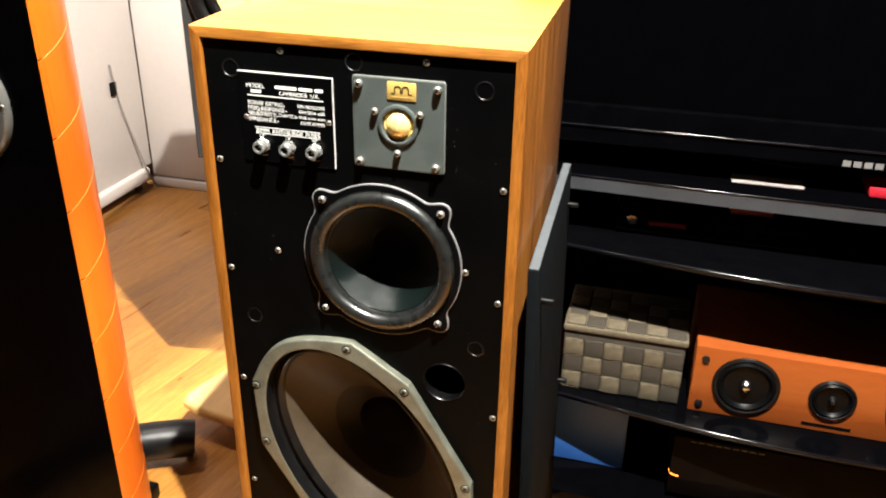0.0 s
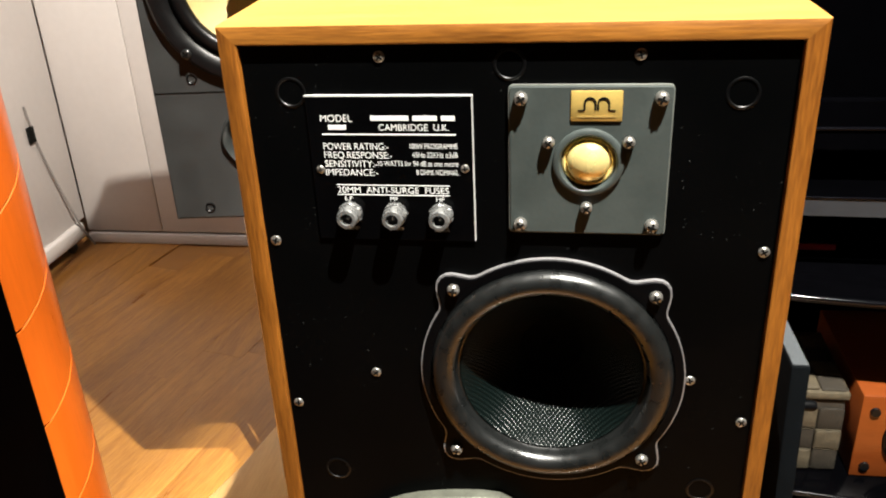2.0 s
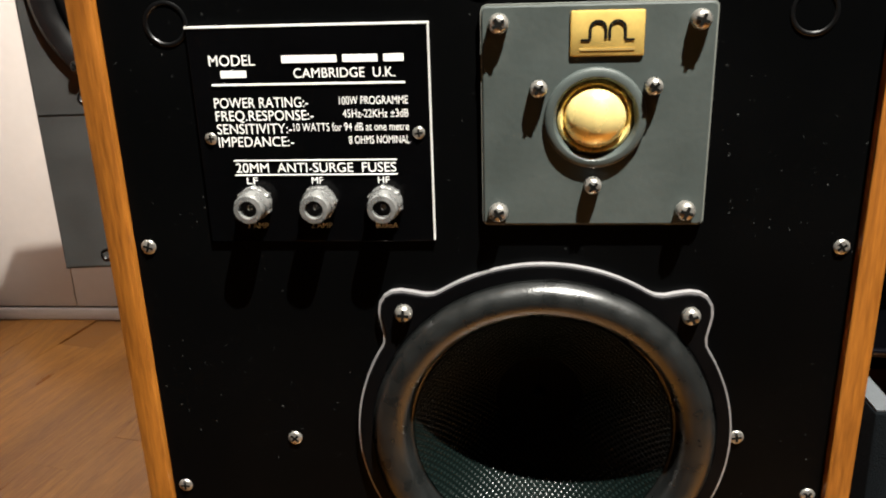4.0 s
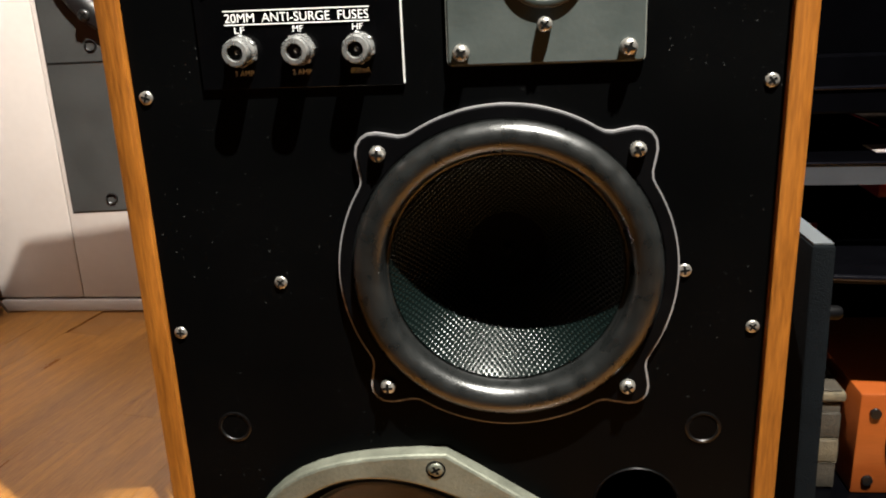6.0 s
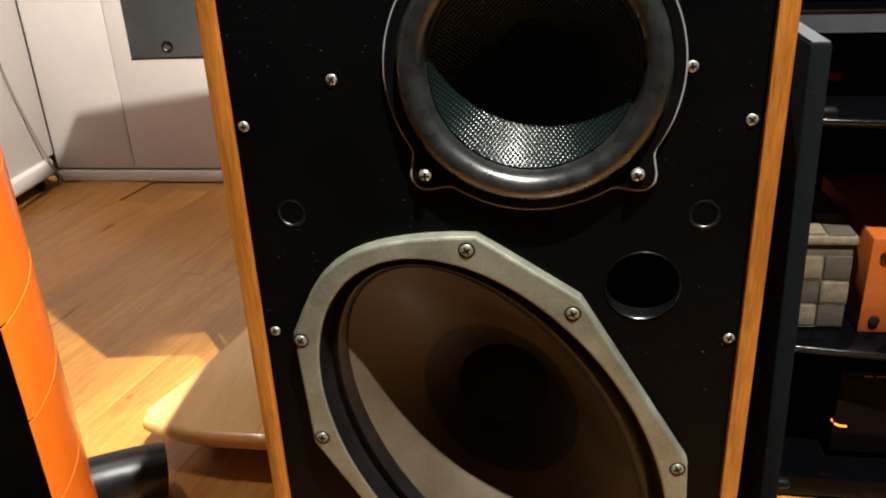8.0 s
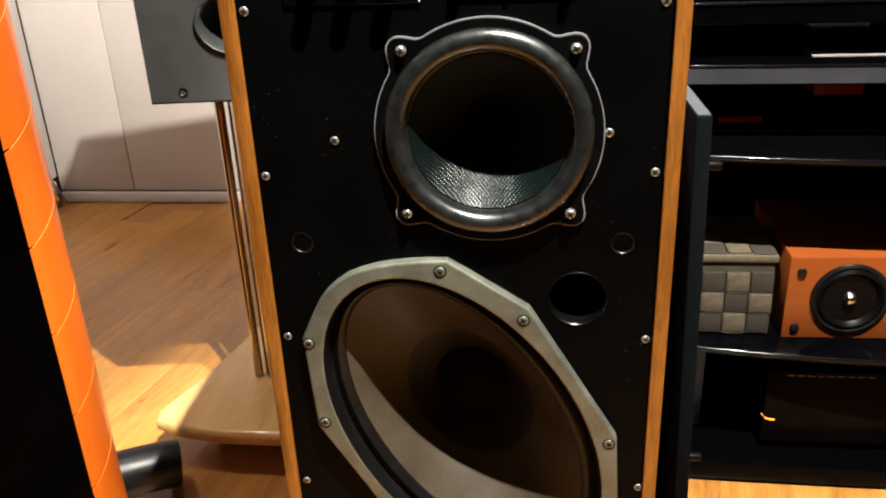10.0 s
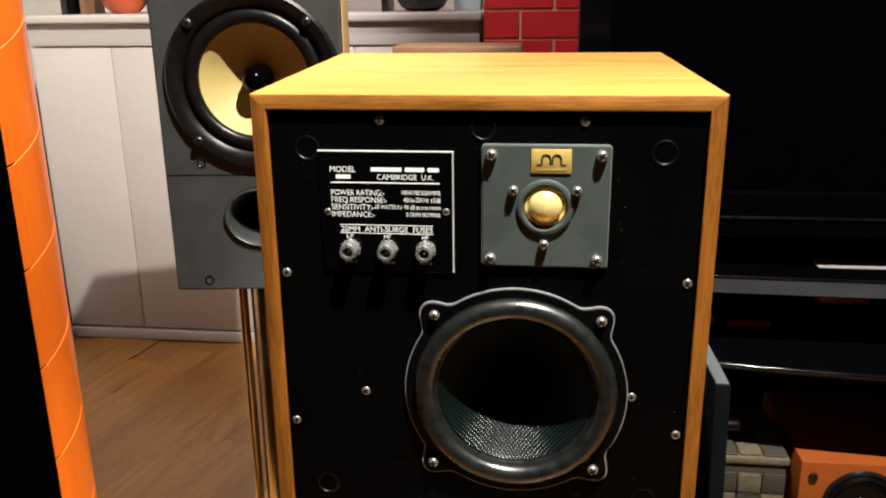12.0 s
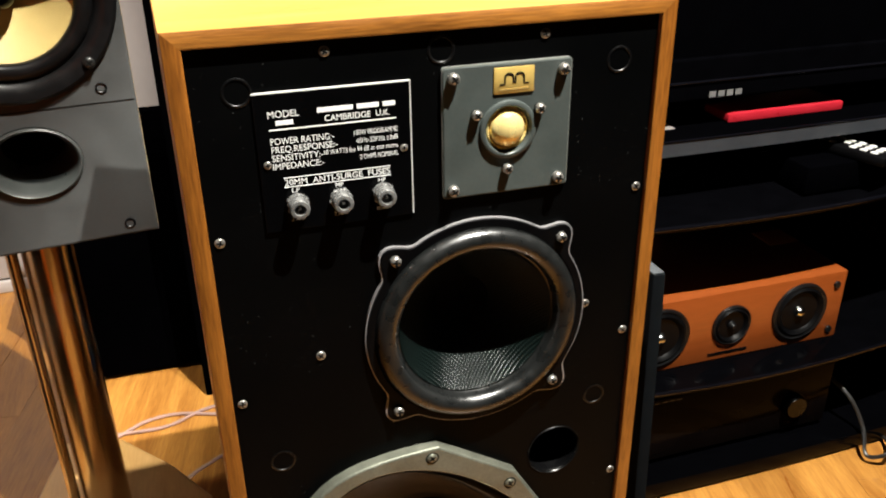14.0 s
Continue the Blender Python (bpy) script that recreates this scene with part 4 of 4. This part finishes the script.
def small_driver(x, r, plug):
    d = part("driver", lathe([(r, CY - 0.0005), (r * 0.985, CY - 0.004), (r * 0.93, CY - 0.0055), (r * 0.86, CY - 0.0035)], x, 0.269, 48), RUBBER, cs, "black round driver")
    part("cone", lathe([(r * 0.865, CY - 0.0035), (r * 0.78, CY - 0.0065), (r * 0.70, CY - 0.0035), (r * 0.66, CY - 0.001), (r * 0.42, CY - 0.0008), (r * 0.18, CY - 0.0006)], x, 0.269, 48), BLACK_PLASTIC, d)
    part("dust_cap", lathe([(r * 0.20, CY - 0.0008), (r * 0.17, CY - 0.005), (r * 0.10, CY - 0.009), (0, CY - 0.010)], x, 0.269, 32), plug, d)


small_driver(0.466, 0.050, CHROME)
small_driver(0.590, 0.034, RUBBER)
small_driver(0.714, 0.050, CHROME)
pin = mesh_of("grille_pin", lathe([(0.0062, 0.0), (0.0055, -0.003), (0.003, -0.0035), (0, -0.003)], 0, 0, 16), RUBBER)
for x in (0.402, 0.778):
    for z in (0.225, 0.306):
        piece("grille_pin", pin, cs, (x, CY - 0.0003, z))
part("name_strip", box(0.555, 0.625, CY - 0.0012, CY - 0.0002, 0.2185, 0.2225, 0), BLACK_PLASTIC, cs, smooth=0)

# woven basket
bk = thing("woven_basket", (0.28, 0.48, 0.208), "lidded basket of flat grey-brown woven strips", "basket")
part("inner_box", box(0.183, 0.371, 0.421, 0.56, 0.2085, 0.315, 0.003), WEBBING_B, bk)
strip_a = box(-0.0153, 0.0153, -0.0040, 0.0, -0.0148, 0.0148, 0.0034, 3)
strip_b = box(-0.0148, 0.0148, -0.0026, 0.0, -0.0153, 0.0153, 0.0020, 3)
SQ_A, SQ_B = mesh_of("strip", strip_a, WEBBING_A), mesh_of("strip", strip_b, WEBBING_B)
for i in range(6):
    for j in range(3):
        piece("strip", (SQ_A, SQ_B)[(i + j) % 2], bk, (0.2 + 0.0312 * i, 0.421, 0.226 + 0.0305 * j))
part("lid", box(0.181, 0.374, 0.417, 0.562, 0.3155, 0.326, 0.003), WEBBING_A, bk, "flat woven lid")
for i in range(6):
    for j in range(4):
        piece("lid_strip", (SQ_A, SQ_B)[(i + j) % 2], bk, (0.2 + 0.0312 * i, 0.437 + 0.031 * j, 0.3255), (-90, 0, 0))

# equipment on the shelves
amp = thing("amplifier", (0.58, 0.52, 0.034), "dark glossy-fronted amplifier on the bottom board", "amplifier")
part("case", box(0.375, 0.80, 0.412, 0.72, 0.0475, 0.160, 0.002), BLACK_PLASTIC, amp)
part("front_panel", box(0.375, 0.80, 0.402, 0.4115, 0.0455, 0.162, 0.0015), plain("smoked_panel", (0.003, 0.002, 0.0018), 0.16, spec=0.025, vary=0.3, rough_vary=0.05), amp, "smoked glossy front")
for x in (0.40, 0.76):
    for y in (0.45, 0.68):
        part("foot", box(x, x + 0.02, y, y + 0.02, 0.0345, 0.0475, 0.002), RUBBER, amp)
bm = bmesh.new()
for i in range(9):
    bar(0.40 + 0.013 * i, 0.409 + 0.013 * i, 0.1545, 0.1562, 0.4018, bm)
part("printed_bar", bm, BAND_GREY, amp, smooth=0)
part("volume_knob", lathe([(0.020, 0.4018), (0.0195, 0.388), (0.018, 0.385), (0, 0.385)], 0.725, 0.098, 32), plain("dark_chrome", (0.02, 0.02, 0.02), 0.2, metal=1.0), amp, "round dark chrome knob")
part("lamp", tube([(0.3745, 0.4085, 0.088), (0.379, 0.4005, 0.0855), (0.390, 0.4000, 0.084)], 0.0014, 8), AMBER, amp, "small amber light")

solo("blue_folder", box(0.150, 0.300, 0.45, 0.62, 0.0345, 0.186, 0.003), BLUE_CARD, "plain blue folder box on the bottom board", "folder", at=(0.22, 0.53, 0.034))
player = thing("disc_player", (0.45, 0.60, 0.470), "flat black disc player on the middle shelf", "disc player")
part("case", box(0.24, 0.66, 0.475, 0.74, 0.475, 0.522, 0.003), GLOSS_BLACK, player)
part("tray", box(0.38, 0.52, 0.472, 0.4748, 0.500, 0.512, 0.001), BLACK_PLASTIC, player)
part("feet", box(0.26, 0.64, 0.50, 0.72, 0.4705, 0.475, 0), RUBBER, player, smooth=0)
part("display", box(0.29, 0.345, 0.4728, 0.4748, 0.489, 0.497, 0.0005), RED_PLASTIC, player, "dark red display strip")
part("button", lathe([(0.008, 0.4749), (0.008, 0.470), (0.007, 0.469), (0, 0.469)], 0.265, 0.497, 20), CHROME, player, "round silver button")
solo("game_case", box(0.405, 0.465, 0.478, 0.53, 0.5222, 0.540, 0.001), RED_PLASTIC, "red plastic case lying on the player", "disc case", at=(0.435, 0.50, 0.5222))
# thin orange sheet in place of lamplight falling on the cherry top
solo("lit_patch_slip", box(0.735, 0.790, 0.525, 0.575, 0.3282, 0.3300, 0.0004, 1), ORANGE_LIT, "thin orange slip standing for a lit patch on the centre loudspeaker", "paper", at=(0.76, 0.55, 0.3282))
settop = thing("set_top_box", (0.81, 0.52, 0.470), "flat black set-top box on the glass shelf", "set-top box")
part("case", box(0.675, 0.93, 0.405, 0.66, 0.474, 0.516, 0.003), TV_SCREEN, settop)
for x in (0.71, 0.92):
    for y in (0.43, 0.62):
        part("foot", box(x, x + 0.015, y, y + 0.015, 0.4702, 0.474, 0.001), RUBBER, settop)
rc = thing("remote_control", (0.765, 0.455, 0.516), "slim black remote control with pale buttons on a black box", "remote control")
R = Matrix.Translation((0.765, 0.455, 0.5252)) @ Matrix.Rotation(radians(-72), 4, "Z")
bm = box(-0.085, 0.085, -0.022, 0.022, -0.009, 0.006, 0.004)
bm.transform(R)
part("case", bm, BLACK_PLASTIC, rc)
btn = mesh_of("button", box(-0.0048, 0.0048, -0.0036, 0.0036, 0.0, 0.0022, 0.0006, 1), WHITE_EDGE)
for i in range(9):
    for j in range(3):
        if (i + j) % 7 != 5:
            p = R @ Vector((-0.068 + 0.0165 * i, -0.0125 + 0.0125 * j, 0.0058))
            piece("button", btn, rc, p, (0, 0, -72))
solo("paper_sheet", box(0.400, 0.500, 0.484, 0.520, 0.5692, 0.5702, 0), DULL_PAPER, "white paper sheet lying under the television", "paper", at=(0.45, 0.48, 0.5692), smooth=0)
solo("red_case", box(0.585, 0.785, 0.481, 0.560, 0.5695, 0.583, 0.002), RED_PLASTIC, "flat red case under the television", "case", at=(0.68, 0.52, 0.5695))
bm = tube([(0.905, 0.43, 0.004), (0.90, 0.36, 0.012), (0.86, 0.31, 0.030), (0.835, 0.33, 0.015), (0.845, 0.36, 0.050), (0.83, 0.40, 0.10), (0.80, 0.50, 0.13)], 0.0035, 8)
solo("loose_cable", bm, CABLE_BLACK, "loop of black cable hanging at the bench front", "cable", at=(0.86, 0.33, 0.0))


# ---- behind: black box, cupboard, red bricks ----
sub = thing("black_speaker_box", (-0.20, 1.13, 0), "large plain black speaker box standing on the floor", "subwoofer")
part("box", box(-0.405, -0.02, 0.985, 1.30, 0.012, 0.452, 0.004), TV_SCREEN, sub)
for x in (-0.385, -0.06):
    for y in (1.0, 1.26):
        part("foot", box(x, x + 0.025, y, y + 0.025, 0.0005, 0.012, 0.002), RUBBER, sub)

CUPY = 1.45
cup = thing("white_cupboard", (-0.68, 1.62, 0), "low white painted cupboard with plain doors and a moulded ledge", "cupboard")
part("carcass", box(-1.262, -0.118, CUPY + 0.020, 1.798, 0.02, 0.848, 0.002), WHITE_PAINT, cup)
for x0, x1 in ((-1.262, -1.0474), (-1.0464, -0.733), (-0.732, -0.423), (-0.422, -0.118)):
    part("door", box(x0, x1, CUPY, CUPY + 0.0195, 0.035, 0.790, 0.004), WHITE_PAINT, cup)
part("top_rail", box(-1.262, -0.118, CUPY - 0.003, CUPY + 0.0195, 0.794, 0.848, 0.003), WHITE_PAINT, cup)
part("ledge", box(-1.2615, -0.110, CUPY - 0.022, 1.798, 0.8485, 0.870, 0.006, 3), WHITE_PAINT, cup)
part("plinth", box(-1.262, -0.118, CUPY - 0.004, CUPY + 0.016, 0.0, 0.030, 0.004), WHITE_PAINT, cup)

lw = thing("white_side_cabinet", (-1.45, 1.2, 0), "white painted side cabinet with a moulded foot and dark castors", "cabinet")
part("side", box(-1.73, -1.2625, 0.95, 1.4485, 0.075, 1.30, 0.003), WHITE_PAINT, lw)
part("base_moulding", box(-1.735, -1.250, 0.94, 1.424, 0.030, 0.0745, 0.010, 3), WHITE_PAINT, lw)
for x in (-1.69, -1.275):
    for y in (0.97, 1.38):
        bm = bmesh.new()
        bmesh.ops.create_uvsphere(bm, u_segments=16, v_segments=10, radius=0.015, matrix=Matrix.Translation((x, y, 0.0152)))
        part("castor", bm, RUBBER, lw)
part("latch", box(-1.2615, -1.255, 1.30, 1.325, 0.33, 0.37, 0.002), SLOT_DARK, lw)
solo("wall_cable", tube([(-1.2575, 1.31, 0.42), (-1.2570, 1.33, 0.30), (-1.2480, 1.37, 0.15), (-1.2420, 1.400, 0.06), (-1.235, 1.425, 0.006)], 0.003, 8), plain("grey_cable", (0.22, 0.2, 0.19), 0.5), "thin grey cable hanging by the cabinet", "cable", at=(-1.235, 1.425, 0))

# things on the cupboard ledge
vs = lathe([(0.0, 0.0), (0.030, 0.0), (0.052, 0.02), (0.060, 0.05), (0.056, 0.085), (0.036, 0.115), (0.030, 0.13), (0.036, 0.14), (0.032, 0.14), (0.026, 0.13), (0.03, 0.11), (0, 0.02)], 0, 0, 40)
vs.transform(Matrix.Translation((-1.035, 1.53, 0.870)) @ Matrix.Rotation(radians(90), 4, "X"))
solo("red_vase", vs, VASE_GLAZE, "round orange-red glazed vase on the ledge", "vase", at=(-1.035, 1.53, 0.870))
bw = lathe([(0.0, 0.0), (0.035, 0.0), (0.052, 0.010), (0.064, 0.030), (0.070, 0.055), (0.067, 0.055), (0.058, 0.028), (0.0, 0.012)], 0, 0, 40)
bw.transform(Matrix.Translation((-0.263, 1.52, 0.870)) @ Matrix.Rotation(radians(90), 4, "X"))
solo("dark_bowl", bw, BOWL_DARK, "round dark bowl on the white ledge", "bowl", at=(-0.263, 1.52, 0.870))
for x, w, h, m in ((-1.185, 0.016, 0.13, BOWL_DARK), (-1.165, 0.02, 0.15, BLACK_PLASTIC), (-1.135, 0.014, 0.12, BROWN_WOOD), (-0.955, 0.016, 0.12, BLACK_PLASTIC), (-0.935, 0.02, 0.14, BOWL_DARK), (-0.91, 0.014, 0.13, BLACK_PLASTIC), (-0.355, 0.014, 0.12, BOWL_DARK)):
    bk2 = thing("book", (x, 1.55, 0.870), "upright dark book on the white ledge", "book", "books on the ledge")
    part("cover", box(x - w / 2, x + w / 2, 1.50, 1.60, 0.8702, 0.870 + h, 0.001), m, bk2)
    part("pages", box(x - w / 2 + 0.0015, x + w / 2 - 0.0015, 1.503, 1.6025, 0.873, 0.8735 + h, 0), WHITE_EDGE, bk2, smooth=0)
solo("pale_blue_box", box(-0.190, -0.125, 1.55, 1.66, 0.8702, 0.965, 0.002), PALE_BLUE, "pale blue cardboard box on the ledge", "box", at=(-0.16, 1.6, 0.8702))

# red brick column
col = thing("red_brick_column", (0.0, 1.50, 0), "column of bright red painted bricks with pale joints", "brick column")
part("mortar", box(-0.108, 0.112, 1.446, 1.66, 0.0, 1.30, 0), MORTAR, col, smooth=0)
rows = []
for k in range(19):
    z0 = 0.018 + 0.0660 * k
    cut = 0.0555 if k % 2 else -0.0235
    rows += [(-0.1075, cut - 0.003, z0), (cut + 0.003, 0.1115, z0)]
shapes = {}
for x0, x1, z0 in rows:
    key = (round(x0, 3), round(x1, 3))
    if key not in shapes:
        shapes[key] = mesh_of("brick", box(0, x1 - x0, -0.004, 0.02, 0, 0.0600, 0.0015, 1), RED_BRICK)
    piece("brick", shapes[key], col, (x0, 1.446, z0))

solo("brown_box", box(-0.225, 0.0, 0.88, 0.975, 0.790, 0.8265, 0.004), BROWN_WOOD, "small brown wooden box on a black speaker", "box", at=(-0.11, 0.92, 0.790))
bs2 = thing("slim_black_speaker", (-0.11, 0.93, 0), "slim black speaker under a brown box", "loudspeaker")
part("body", box(-0.20, -0.02, 0.875, 0.978, 0.0005, 0.7898, 0.004), TV_SCREEN, bs2)

# cables on the floor
for i, pts in enumerate((((-0.40, 0.79, 0.004), (-0.36, 0.794, 0.004), (-0.31, 0.825, 0.004), (-0.25, 0.83, 0.004), (-0.15, 0.80, 0.004), (0.02, 0.80, 0.004)), ((-0.40, 0.805, 0.004), (-0.34, 0.80, 0.0045), (-0.27, 0.80, 0.004), (-0.18, 0.835, 0.004), (0.02, 0.83, 0.004)), ((-0.27, 0.62, 0.0035), (-0.22, 0.665, 0.0035), (-0.15, 0.70, 0.0035), (-0.05, 0.70, 0.0035)))):
    solo("speaker_cable", tube(pts, 0.0032, 8), CABLE_PALE, "thin pale speaker cable lying on the floor", "cable", "cables on the floor", at=pts[0])

# ---- floor planks ----
PL, PW, ANG = 0.90, 0.095, -12.0
plank = mesh_of("plank", box(-PW / 2 + 0.00005, PW / 2 - 0.00005, -PL / 2 + 0.00005, PL / 2 - 0.00005, -0.004, 0.0, 0.0002, 1), FLOOR_WOOD)
R2 = Matrix.Rotation(radians(ANG), 3, "Z")
rest = bmesh.new()
rnd = random.Random(4)
count = 0
for i in range(-32, 33):
    shift = rnd.random() * PL
    for j in range(-5, 6):
        p = R2 @ Vector((i * PW, j * PL + shift - PL / 2, 0))
        if not (-2.35 < p.x < 2.9 and -3.2 < p.y < 2.3):
            continue
        corners = [p + R2 @ Vector((a * PW / 2, b * PL / 2, 0)) for a in (-1, 1) for b in (-1, 1)]
        if all(-1.3 < c.x < 1.7 and -0.6 < c.y < 1.79 for c in corners) and count < 300:
            piece("plank", plank, floor, p, (0, 0, ANG))
            count += 1
        elif all(-1.86 < c.x < 2.41 and -2.81 < c.y < 1.91 for c in corners):
            b2 = box(-PW / 2 + 0.0006, PW / 2 - 0.0006, -PL / 2 + 0.0006, PL / 2 - 0.0006, -0.0038, 0.0, 0)
            b2.transform(Matrix.Translation(p) @ R2.to_4x4())
            join(rest, b2)
tagged(part("far_planks", rest, FLOOR_WOOD, floor, smooth=0), kind="stuff")
